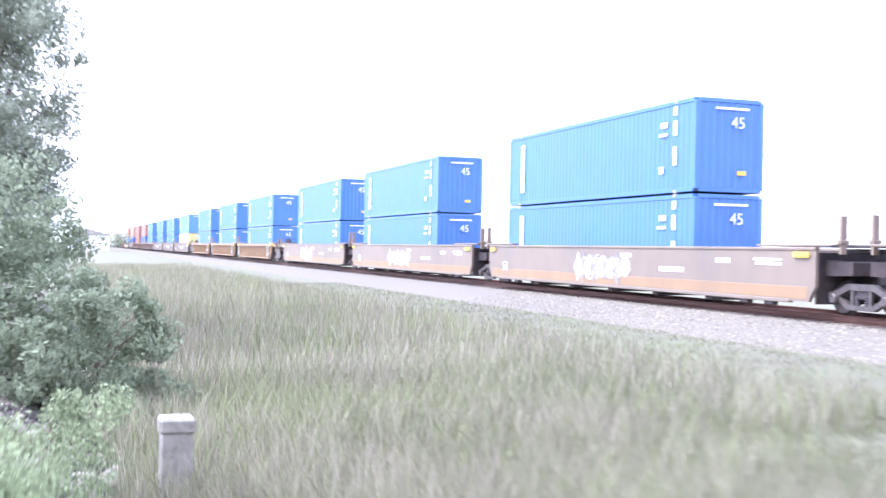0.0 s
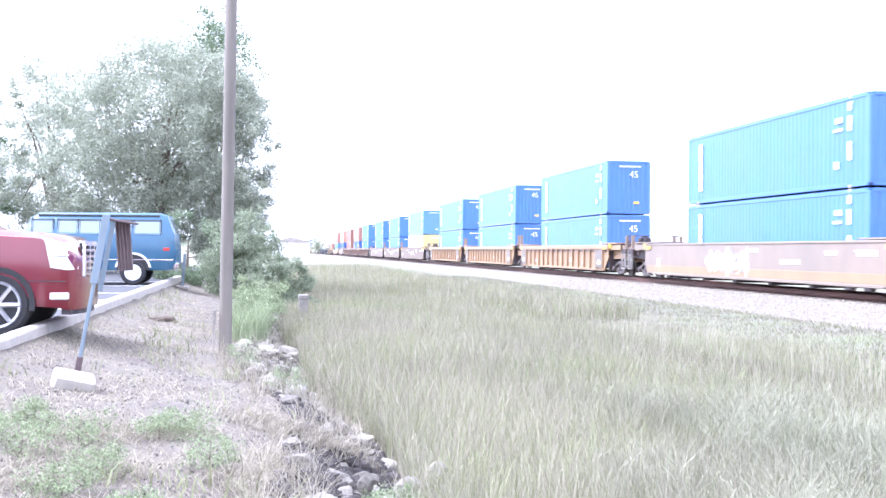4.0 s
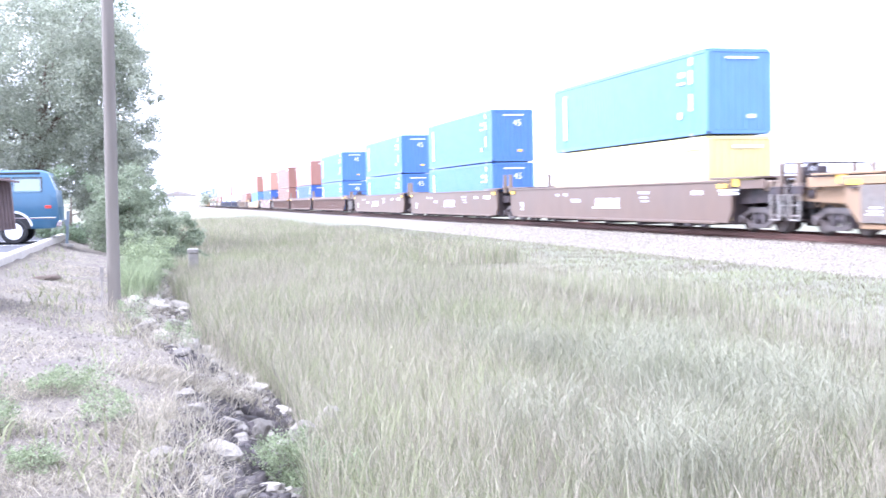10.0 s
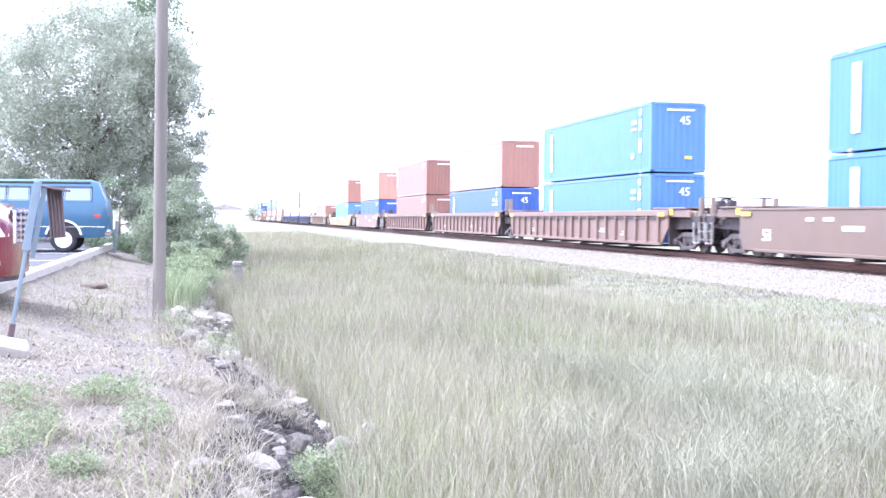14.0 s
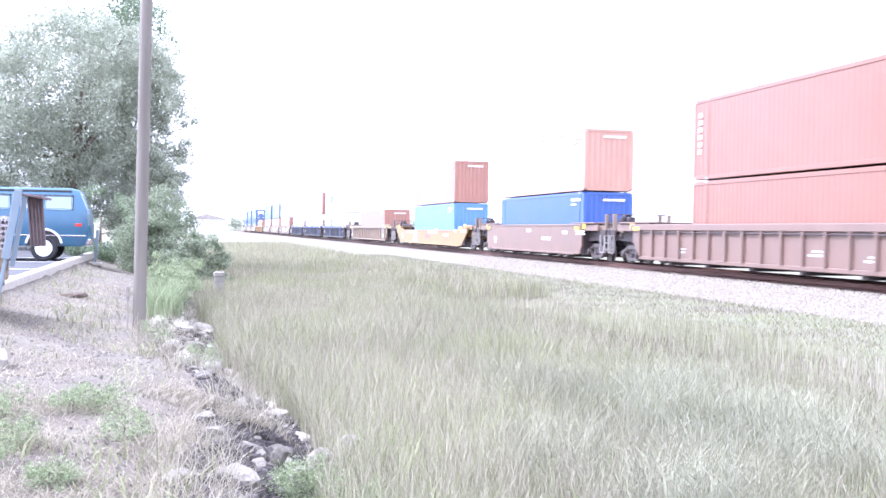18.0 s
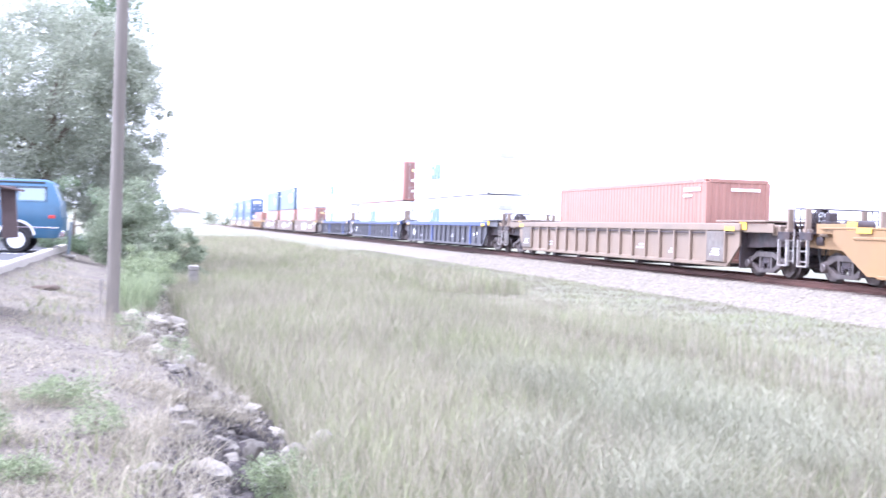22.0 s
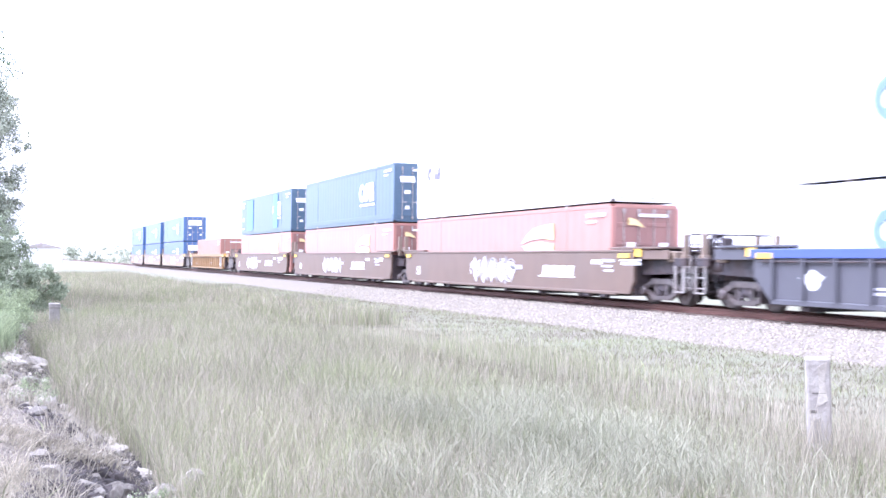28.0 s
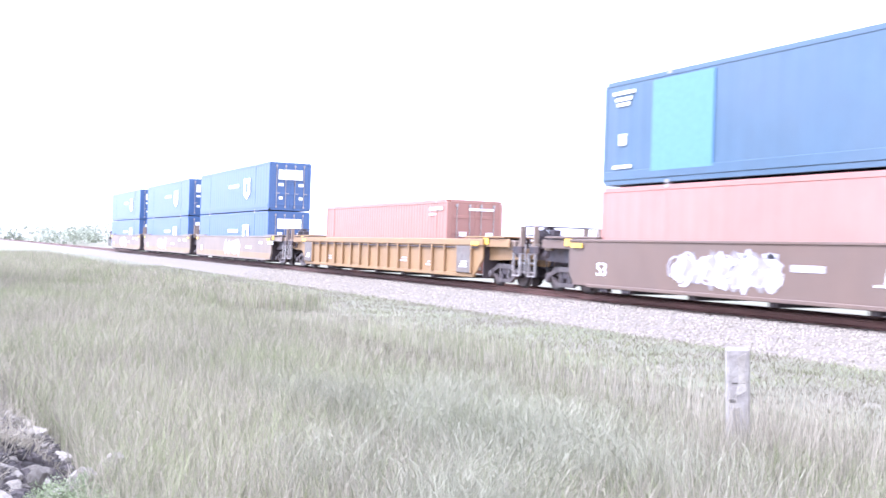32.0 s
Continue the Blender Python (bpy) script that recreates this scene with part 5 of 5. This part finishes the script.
def plants():
    tree("oak_tree", "large bushy pale green oak behind the blue van", "tree", -23.6, 45.0, 0.3, 9.6, 4.8, 0.30, 860, 150, 0.066, 1, low=0.0, clump_r=0.13, gaps=-0.29)
    tree("oak_tree", "grey-green oak with a ragged crown", "tree", -28.4, 48.0, 0.3, 9.4, 3.0, 0.24, 240, 160, 0.058, 2, low=0.05, clump_r=0.15, gaps=-0.3)
    tree("oak_tree", "thin tall darker tree behind the others", "tree", -21.9, 53.0, 0.3, 12.7, 2.7, 0.22, 170, 150, 0.06, 17, "leaf_dark", low=0.5, clump_r=0.19)
    tree("oak_tree", "dark green tree at the edge of the car park", "tree", -33.0, 50.0, 0.3, 6.5, 3.6, 0.24, 240, 110, 0.08, 4, "leaf_dark", low=0.02)
    tree("oak_tree", "low leafy tree at the end of the car park", "tree", -20.9, 42.0, 0.2, 4.6, 1.7, 0.12, 170, 130, 0.05, 12, low=0.02, clump_r=0.16, gaps=-0.25)
    tree("oak_tree", "pale green leafy tree beside the large oak", "tree", -20.7, 44.5, 0.1, 8.2, 2.0, 0.14, 190, 150, 0.05, 14, low=0.12, clump_r=0.17, gaps=-0.25)
    tree("shrub", "dense dark green shrub behind the parked van", "shrub", -21.9, 37.2, 0.0, 2.5, 1.2, 0.06, 150, 150, 0.045, 8, "leaf_dark", low=-0.5, clump_r=0.22)
    tree("shrub", "leafy green shrub at the end of the bank", "shrub", -20.0, 34.8, -0.25, 2.9, 1.4, 0.06, 190, 140, 0.042, 5, "leaf_mid", low=-0.3, clump_r=0.18)
    tree("shrub", "low green shrub spilling over the field", "shrub", -18.75, 33.0, -0.7, 1.75, 1.1, 0.05, 120, 140, 0.042, 6, "leaf_mid", low=-0.3, clump_r=0.2)
    for i, (x, y, h, r) in enumerate(((-19.45, 20.6, 0.75, 0.38), (-19.35, 22.6, 0.95, 0.5), (-19.6, 24.6, 1.1, 0.55), (-19.2, 27.2, 1.3, 0.6))):
        tree("shrub", "pale green weedy shrub beside the pole", "shrub", x, y, -0.45, h, r, 0.02, 60, 120, 0.022, 70 + i, "leaf_pale", 0.0, 0.26)
    for i, (x, y, h) in enumerate(((-19.42, 14.6, 0.5), (-18.92, 12.7, 0.45), (-18.26, 7.5, 0.47), (-17.98, 7.1, 0.46), (-19.75, 9.3, 0.3), (-19.95, 9.0, 0.24), (-19.5, 7.9, 0.26), (-20.5, 8.6, 0.3), (-20.75, 7.9, 0.3), (-20.2, 7.5, 0.24), (-20.95, 9.0, 0.22), (-20.3, 6.9, 0.25), (-19.85, 6.6, 0.2), (-21.1, 8.3, 0.26))):
        tree("weed", "small pale green feathery weed", "weed", x, y, ground_z(x, y) - 0.03, h, h * (0.55 if h > 0.35 else 0.95), 0.006, 70 if x > -18.5 else 34, 80 if x > -18.5 else 45, 0.011, 20 + i, "leaf_pale", 0.0, 0.3)


plants()


# ---- riprap, posts, pole, signs ----
def rock_mesh(seed):
    rng = random.Random(seed)
    bm = bmesh.new()
    bmesh.ops.create_icosphere(bm, subdivisions=2, radius=1)
    off = Vector((rng.uniform(0, 50), rng.uniform(0, 50), 0))
    for v in bm.verts:
        n1 = noise.noise(v.co * 0.9 + off)
        v.co *= 1 + 0.5 * n1 + 0.28 * noise.noise(v.co * 2.2 + off)
        v.co.z *= 0.72
    me = bpy.data.meshes.new("rock")
    bm.to_mesh(me)
    bm.free()
    me.materials.append(M["rock"])
    return me


BOULDERS = ((-17.77, 8.75, 0.10), (-18.07, 8.2, 0.11), (-18.36, 8.4, 0.075))


def rocks():
    meshes = [rock_mesh(i) for i in range(7)]
    rng = random.Random(5)
    for i in range(300):
        y = 6.4 + 25 * (i / 300) ** 1.2 + rng.uniform(-0.2, 0.2)
        x = edge_x(y) + rng.uniform(-0.6, 0.45)
        r = rng.uniform(0.045, 0.13) * (1.0 if rng.random() < 0.75 else 1.5) * (0.8 if y < 11 else 1.0)
        ob = new("rock", meshes[i % 7])
        ob.matrix_basis = pose(x, y, ground_z(x, y) + r * 0.22, rng.uniform(-20, 20), rng.uniform(-20, 20), rng.uniform(0, 360)) @ Matrix.Diagonal((r * rng.uniform(0.9, 1.4), r, r * rng.uniform(0.7, 1.0), 1))
        tagged(ob, "pale limestone rock lying on the bank edge", "rock", "riprap rocks")
    for x, y, r in BOULDERS:
        boulder = meshes[1].copy()
        boulder.materials.clear()
        boulder.materials.append(M["rock"])
        ob = new("rock", boulder)
        ob.matrix_basis = pose(x, y, ground_z(x, y) + (0.27 if r > 0.09 else 0.12), 0, 0, 40) @ Matrix.Diagonal((r, r, r * 1.7, 1))
        tagged(ob, "pale rounded boulder standing in the grass", "rock")


rocks()


def bank_litter():
    rng = np.random.default_rng(21)
    n = 18000
    y = 3.0 + 30 * rng.random(n) ** 1.5
    x = -21.9 + 3.3 * rng.random(n)
    p = np.stack([x, y, [ground_z(a, b) + 0.004 for a, b in zip(x, y)]], 1)
    pale = rng.random(n) < 0.16
    m = 5200
    y = 6.0 + 26 * rng.random(m) ** 1.3
    q = np.stack([[edge_x(b) for b in y] + rng.uniform(-0.6, 0.45, m), y, np.zeros(m)], 1)
    q[:, 2] = [ground_z(a, b) + 0.015 for a, b in q[:, :2]]
    # rubble whose dark colour paints the shade between the rocks
    stones("edge_rubble", "broken rubble between the bank rocks, coloured dark as gap shade", q, rng, 0.015, 0.07, M["rubble"])
    stones("bank_pebble", "pale and grey pebbles strewn on the bank", p[pale], rng, 0.005, 0.022, M["stone"])
    stones("bank_litter", "dark mulch and leaf litter strewn on the bank", p[~pale], rng, 0.003, 0.012, M["litter"])


bank_litter()


def posts():
    m = thing("marker_post", "short square weathered concrete marker post", "marker post", at=(-18.28, 28.0, -0.82))
    part("shaft", Geo().box(-0.12, 0.12, -0.12, 0.12, 0, 0.82, 0.012).mesh("shaft", M["dull_concrete"]), m)
    part("cap", Geo().box(-0.135, 0.135, -0.135, 0.135, 0.82, 0.94, 0.02).mesh("cap", M["dull_concrete"]), m)
    p = thing("concrete_post", "tall white weathered concrete post in the grass", "post", at=pose(-12.46, 7.62, -0.8, 1, -2, -35))
    g = Geo().box(-0.10, 0.10, -0.09, 0.09, 0, 1.25, 0.015)
    part("shaft", g.mesh("shaft", M["old_concrete"]), p)
    for x0, z0, w, hh in ((-0.06, 0.94, 0.12, 0.012), (-0.085, 0.77, 0.06, 0.03)):
        part("crack", Geo().box(x0, x0 + w, -0.094, -0.08, z0, z0 + hh, 0.004).mesh("crack", M["litter"]), p, "dark crack")
    for x0, z0, w, hh in ((-0.03, 0.82, 0.1, 0.4), (-0.07, 0.45, 0.08, 0.28)):
        part("spall", Geo().sheet([(x0, z0), (x0 + w, z0 + 0.06), (x0 + w * 0.8, z0 + hh * 0.6), (x0 + w, z0 + hh), (x0 + 0.2 * w, z0 + hh * 0.9), (x0 + 0.3 * w, z0 + hh * 0.4)], -0.004, 0.004).mesh("spall", M["rock"]), p, "rough flaked patch", pose(0, -0.09, 0, 0, 0, -90))
    u = thing("utility_pole", "weathered brown wooden utility pole", "utility pole", at=pose(-19.78, 16.9, -0.45, 0, 0.6, 0))
    part("shaft", Geo().tube((0, 0, -0.1), (0, 0, 10.5), 0.098, 0.08, 16).mesh("shaft", M["pole_wood"], True), u)
    part("conduit", Geo().box(-0.013, 0.013, -0.013, 0.013, 0.0, 0.78, 0.004).box(-0.028, 0.028, -0.02, 0.02, 0.62, 0.80, 0.006).mesh("conduit", M["old_concrete"]), u, "small grey marker stake", (-0.17, -0.05, 0))
    s = thing("leaning_sign", "leaning pale metal sign post with a brown ribbed panel", "sign", at=pose(-21.11, 12.0, -0.14, 0, 9.8, 0))
    part("post", Geo().box(-0.02, 0.02, -0.015, 0.015, 0.25, 1.78, 0.006).mesh("post", M["sign_metal"]), s)
    part("stub", Geo().box(-0.03, 0.03, -0.025, 0.025, -0.1, 0.27, 0.006).mesh("stub", M["sign_brown"]), s, "rusty brown stub")
    part("panel", Geo().box(-0.04, 0.04, -0.03, -0.021, 1.05, 1.79, 0.004).mesh("panel", M["sign_metal"]), s, "pale blue-green sign blade")
    part("panel", Geo().box(-0.01, 0.045, 0.0, 0.01, 0.98, 1.74, 0.004).mesh("panel", M["sign_metal"]), s, "pale blue-green sign blade", pose(0.055, 0.03, 0, 0, 0, 25))
    board = part("ribbed_panel", Geo().box(-0.08, 0.08, -0.008, 0.008, -0.53, 0.02).mesh("ribbed_panel", M["sign_brown"]), s, "dark brown ribbed panel", pose(0.13, 0.3, 1.74, 0, -14, 0))
    for i in range(5):
        part("rib", kept("signrib", lambda: Geo().box(-0.009, 0.009, -0.024, -0.008, -0.53, 0.02, 0.003).mesh("rib", M["sign_brown"])), board, "", (-0.07 + 0.035 * i, 0, 0))
    part("arm", Geo().box(-0.02, 0.3, 0.02, 0.3, 1.735, 1.76, 0.005).mesh("arm", M["sign_brown"]), s)
    part("footing", Geo().box(-0.20, 0.20, -0.14, 0.14, -0.18, 0.18, 0.03).mesh("footing", M["concrete"]), s, "white concrete footing", pose(0.10, -0.85, 0.03, 10, 4, 14))
    r = thing("reflector_post", "slim pale metal marker post by the kerb", "marker post", at=pose(-21.75, 33.5, 0.1, 0, 4, 0))
    part("post", Geo().box(-0.04, 0.04, -0.015, 0.015, 0, 1.02, 0.005).mesh("post", M["sign_metal"]), r)
    part("footing", Geo().box(-0.2, 0.2, -0.15, 0.15, -0.05, 0.06, 0.03).mesh("footing", M["concrete"]), r)
    b = new("debris", rock_mesh(31))
    b.data.materials.clear()
    b.data.materials.append(M["bark"])
    b.matrix_basis = pose(-21.1, 20.6, ground_z(-21.1, 20.6) + 0.04, 0, 0, 20) @ Matrix.Diagonal((0.28, 0.09, 0.08, 1))
    tagged(b, "dark dead branch piece lying on the gravel", "debris")


posts()


# ---- vehicles ----
def body_shell(sections, mat, name):
    """A body lofted through cross-sections: (x, half width, z low, z waist, z top, half width at the top)."""
    g, rings = Geo(), []
    for x, hw, z0, z1, z2, ht in sections:
        ring = [(x, -hw * 0.94, z0), (x, -hw, z0 + 0.12), (x, -hw, z1), (x, -hw * 0.985, z1 + 0.04), (x, -ht, z2 - 0.07), (x, -ht + 0.1, z2), (x, ht - 0.1, z2), (x, ht, z2 - 0.07), (x, hw * 0.985, z1 + 0.04), (x, hw, z1), (x, hw, z0 + 0.12), (x, hw * 0.94, z0)]
        rings.append(ring)
    n = 12
    vs = [p for r in rings for p in r]
    fs = [(j * n + i, j * n + (i + 1) % n, (j + 1) * n + (i + 1) % n, (j + 1) * n + i) for j in range(len(rings) - 1) for i in range(n)]
    fs += [tuple(range(n)), tuple(range((len(rings) - 1) * n, len(rings) * n))]
    return g.add(vs, fs).mesh(name, mat, True)


def van():
    # nose to -x, side to -y
    y0 = 32.9
    root = thing("van", "teal blue older passenger van parked in the car park", "van", at=pose(-24.28, y0, park_level(y0), 0, 0, 0))
    shell = body_shell([(-2.5, 0.84, 0.5, 0.98, 1.08, 0.76), (-2.42, 0.95, 0.44, 1.08, 1.18, 0.85), (-1.85, 1.0, 0.42, 1.22, 1.3, 0.88), (-1.5, 1.0, 0.42, 1.34, 1.94, 0.80), (-1.3, 1.0, 0.42, 1.36, 2.05, 0.82), (2.0, 1.0, 0.42, 1.36, 2.07, 0.82), (2.22, 1.0, 0.42, 1.36, 2.0, 0.80), (2.42, 0.98, 0.46, 1.25, 1.5, 0.88), (2.46, 0.95, 0.5, 1.0, 1.1, 0.9)], M["van_blue"], "body")
    part("body", shell, root)
    part("roof_band", Geo().box(-1.35, 2.0, -0.012, 0.012, 0, 0.06, 0.01).mesh("roof_band", M["rubber"]), root, "darker gutter strip under the roof", pose(0, -0.835, 1.945, -14))
    for x0, x1 in ((-1.5, -0.92), (-0.8, -0.25), (-0.22, 0.37), (0.65, 1.22), (1.29, 2.03)):
        w = part("window", Geo().box(x0, x1, -0.012, 0.012, 0, 0.42, 0.04).mesh("window", M["window"]), root, "tinted side window", pose(0, -0.965, 1.44, -14.5))
        part("window_frame", Geo().box(x0 - 0.025, x1 + 0.025, -0.006, 0.006, -0.025, 0.445, 0.005).mesh("window_frame", M["rubber"]), w, "", (0, 0.0, 0))
    part("windscreen", Geo().box(-0.02, 0.02, -0.74, 0.74, 0, 0.66, 0.01).mesh("windscreen", M["window"]), root, "", pose(-1.84, 0, 1.33, 0, 28))
    part("rear_window", Geo().box(-0.01, 0.02, -0.6, 0.6, 0, 0.42, 0.01).mesh("rear_window", M["window"]), root, "", pose(2.42, 0, 1.5, 0, -20))
    part("trim", Geo().box(-2.3, 2.4, -0.02, 0.02, 0, 0.035, 0.008).mesh("trim", M["chrome"]), root, "bright side trim strip", (0, -1.0, 0.70))
    part("bumper", Geo().box(-0.08, 0.1, -0.97, 0.95, 0.46, 0.64, 0.03).mesh("bumper", M["chrome"]), root, "chrome bumper", (2.45, 0, 0))
    part("bumper", Geo().box(-0.1, 0.08, -0.95, 0.95, 0.46, 0.62, 0.03).mesh("bumper", M["chrome"]), root, "chrome bumper", (-2.5, 0, 0))
    part("tail_lamp", Geo().box(-0.09, 0.09, -0.015, 0.015, 0, 0.09, 0.01).mesh("tail_lamp", M["lamp_red"]), root, "small red side marker lamp", (2.2, -0.998, 0.98))
    for x in (-1.55, 1.28):
        for y in (-0.88, 0.88):
            t = part("wheel", kept("vantyre", lambda: Geo().lathe([(-0.11, 0.21), (-0.12, 0.32), (-0.08, 0.355), (0.08, 0.355), (0.12, 0.32), (0.11, 0.21)], "Y", 28).mesh("wheel", M["rubber"], True)), root, "black rubber tyre", (x, y * 1.03, 0.355))
            part("rim", kept("vanrim", lambda: Geo().lathe([(-0.115, 0.235), (-0.135, 0.22), (-0.125, 0.18), (-0.112, 0.1), (-0.15, 0.07), (-0.155, 0.0)], "Y", 24).mesh("rim", M["far_white"], True)), t, "white steel rim", pose(0, 0, 0, 0, 0, 0 if y < 0 else 180))
        part("wheel_arch", kept("vanarch", lambda: Geo().arc(0.45, 0.51, -0.03, 0.0, 14, 10, 170).mesh("wheel_arch", M["far_white"])), root, "bright wheel arch trim", (x, -0.99, 0.42))
        part("wheel_well", kept("vanwell", lambda: Geo().sheet([(0.46 * math.cos(radians(w)), 0.46 * math.sin(radians(w))) for w in range(0, 181, 12)], -0.006, 0.01).mesh("wheel_well", M["rubber"])), root, "dark wheel well", pose(x, -0.998, 0.42, 0, 0, 90))


def suv():
    # nose to +x
    y0 = 15.6
    root = thing("suv", "dark red sport utility vehicle with a chrome grille", "car", at=pose(-24.05, y0, park_level(y0), 0, 0, 0))
    shell = body_shell([(-2.4, 0.90, 0.50, 1.15, 1.25, 0.80), (-2.3, 0.98, 0.42, 1.25, 1.84, 0.74), (0.25, 1.0, 0.40, 1.27, 1.92, 0.76), (0.5, 1.0, 0.40, 1.27, 1.87, 0.76), (1.25, 1.0, 0.40, 1.26, 1.38, 0.88), (2.0, 1.0, 0.38, 1.22, 1.335, 0.88),
                        (2.28, 0.985, 0.36, 1.16, 1.28, 0.86), (2.38, 0.95, 0.33, 1.06, 1.20, 0.84), (2.46, 0.80, 0.33, 0.98, 1.14, 0.72), (2.53, 0.50, 0.34, 0.94, 1.08, 0.44)], M["car_red"], "body")
    part("body", shell, root)

    def bowed(z0, z1, x0, half_w, mat, name, thick=0.035):
        """A strip across the nose that follows its bow."""
        g, n = Geo(), 8
        for i in range(n):
            ya, yb = -half_w + 2 * half_w * i / n, -half_w + 2 * half_w * (i + 1) / n
            xa, xb = (x0 + 0.10 * (1 - (q / 0.8) ** 2) for q in (ya, yb))
            g.add([(xa - thick, ya, z0), (xb - thick, yb, z0), (xb, yb, z0), (xa, ya, z0), (xa - thick, ya, z1), (xb - thick, yb, z1), (xb, yb, z1), (xa, ya, z1)],
                  [(0, 1, 2, 3), (4, 7, 6, 5), (3, 2, 6, 7), (0, 4, 5, 1), (0, 3, 7, 4), (1, 5, 6, 2)])
        return g.mesh(name, mat)
    part("grille", bowed(0.76, 1.20, 2.455, 0.62, M["black_steel"], "grille"), root, "dark grille opening")
    for i in range(6):
        part("grille_bar", bowed(0.775 + 0.078 * i, 0.81 + 0.078 * i, 2.485, 0.62, M["chrome"], "grille_bar"), root, "chrome grille bar")
    for i in range(7):
        y = -0.6 + 0.2 * i
        part("grille_bar", Geo().box(-0.02, 0.02, -0.016, 0.016, 0.76, 1.20, 0.004).mesh("grille_bar", M["chrome"]), root, "chrome grille bar", (2.475 + 0.10 * (1 - (y / 0.8) ** 2), y, 0))
    part("hood_trim", bowed(1.20, 1.235, 2.47, 0.68, M["chrome"], "hood_trim"), root, "chrome strip over the grille")
    for sgn in (-1, 1):
        def lamp(sgn=sgn):
            # a tall lens that wraps the corner of the nose
            pts = [(2.10, 1.0, 1.26), (2.34, 0.985, 1.20), (2.455, 0.72, 1.18), (2.475, 0.74, 0.86), (2.385, 0.965, 0.85), (2.18, 1.0, 0.88)]
            g = Geo().add([(x, sgn * (y + 0.012), z) for x, y, z in pts] + [(x - 0.05, sgn * (y - 0.06), z) for x, y, z in pts],
                          [(0, 1, 4, 5), (1, 2, 3, 4), (6, 11, 10, 7), (7, 10, 9, 8)] + [(i, 6 + i, 6 + (i + 1) % 6, (i + 1) % 6) for i in range(6)])
            return g.mesh("headlamp", M["lamp_glass"])
        lens = part("headlamp", lamp(), root, "tall clear headlamp")
        part("lamp_divider", Geo().box(2.14, 2.40, -0.008, 0.008, 1.03, 1.055, 0.004).mesh("lamp_divider", M["chrome"]), lens, "", pose(0, sgn * 1.004, 0))
        part("fog_lamp", Geo().box(2.16, 2.40, -0.02, 0.03, 0.47, 0.56, 0.015).mesh("fog_lamp", M["lamp_glass"]), root, "clear fog lamp", pose(0, sgn * 0.985, 0))
        part("mirror", Geo().box(0.75, 0.95, -0.12, 0.12, 1.28, 1.46, 0.04).mesh("mirror", M["car_red"]), root, "", (0, sgn * 1.1, 0))
    part("bumper_seam", Geo().box(1.9, 2.36, -0.006, 0.006, 0.70, 0.712, 0.002).mesh("bumper_seam", M["black_steel"]), root, "", (0, -1.0, 0))
    part("bumper_trim", bowed(0.27, 0.35, 2.42, 0.86, M["black_steel"], "bumper_trim", 0.12), root, "dark lower lip")
    part("windscreen", Geo().box(-0.02, 0.02, -0.7, 0.7, 0, 0.72, 0.01).mesh("windscreen", M["window"]), root, "", pose(1.12, 0, 1.42, 0, -48))
    for x0, x1 in ((-2.0, -1.0), (-0.9, -0.1), (-0.02, 0.55)):
        part("window", kept(("suvwin", x0), lambda: Geo().box(x0, x1, -0.012, 0.012, 0, 0.48, 0.01).mesh("window", M["window"])), root, "tinted side window", pose(0, -0.99, 1.36, -23))
    for x in (-1.5, 1.52):
        for y in (-0.86, 0.86):
            t = part("wheel", kept("suvtyre", lambda: Geo().lathe([(-0.13, 0.27), (-0.14, 0.37), (-0.10, 0.405), (0.10, 0.405), (0.14, 0.37), (0.13, 0.27)], "Y", 28).mesh("wheel", M["rubber"], True)), root, "black rubber tyre", (x, y * 1.02, 0.405))

            def rim():
                g = Geo().lathe([(-0.13, 0.31), (-0.155, 0.295), (-0.15, 0.27), (-0.131, 0.265)], "Y", 24, caps=False)
                for i in range(7):
                    a = 2 * math.pi * i / 7
                    g.tube((0, -0.15, 0), (math.cos(a) * 0.28, -0.145, math.sin(a) * 0.28), 0.034, 0.028, 5)
                g.lathe([(-0.185, 0.0), (-0.18, 0.06), (-0.12, 0.07)], "Y", 12)
                return g.mesh("rim", M["rim"])
            part("rim", kept("suvrim", rim), t, "silver spoked rim", pose(0, 0, 0, 0, 0, 0 if y < 0 else 180))
        part("wheel_arch", kept("suvarch", lambda: Geo().arc(0.40, 0.47, -0.03, 0.0, 14, -12, 192).mesh("wheel_arch", M["rubber"])), root, "dark wheel arch", (x, -0.985, 0.42))


van()
suv()


# ---- distance ----
def distance():
    rng = np.random.default_rng(9)
    n = 90
    ang = radians(-14) + radians(34) * rng.random(n)
    dist = 330 + 120 * rng.random(n)
    c = np.stack([-19 + dist * np.sin(ang), dist * np.cos(ang), 1.0 + 2.5 * rng.random(n)], 1)
    v, f = leaves(c, 3.0 + 3.0 * rng.random(n), 160, 0.6, rng, 0.6)
    tagged(new("far_trees", raw_mesh("far_trees", v, 4, f, M["leaf"])), "distant low line of green trees", "trees", kind="stuff")
    b = thing("far_building", "distant low white building", "building", at=(-14, 300, -0.8))
    part("wall", Geo().box(-5, 5, -4, 4, 0, 4.2).mesh("wall", M["far_white"]), b)
    part("roof", Geo().prism([(-5.4, 4.2), (5.4, 4.2), (0, 5.6)], -4.4, 4.4).mesh("roof", M["casting"]), b)


distance()


def motions():
    """The train rolls south."""
    for ob, s in TRAIN:
        walk(ob, [(t, pose(0, s - rolled(t), 0)) for t in (0.0, 3.0, 6.0, 7.5, 9.0, 14.0, 20.0, 26.0, 28.5, 30.0, SECONDS)])


motions()
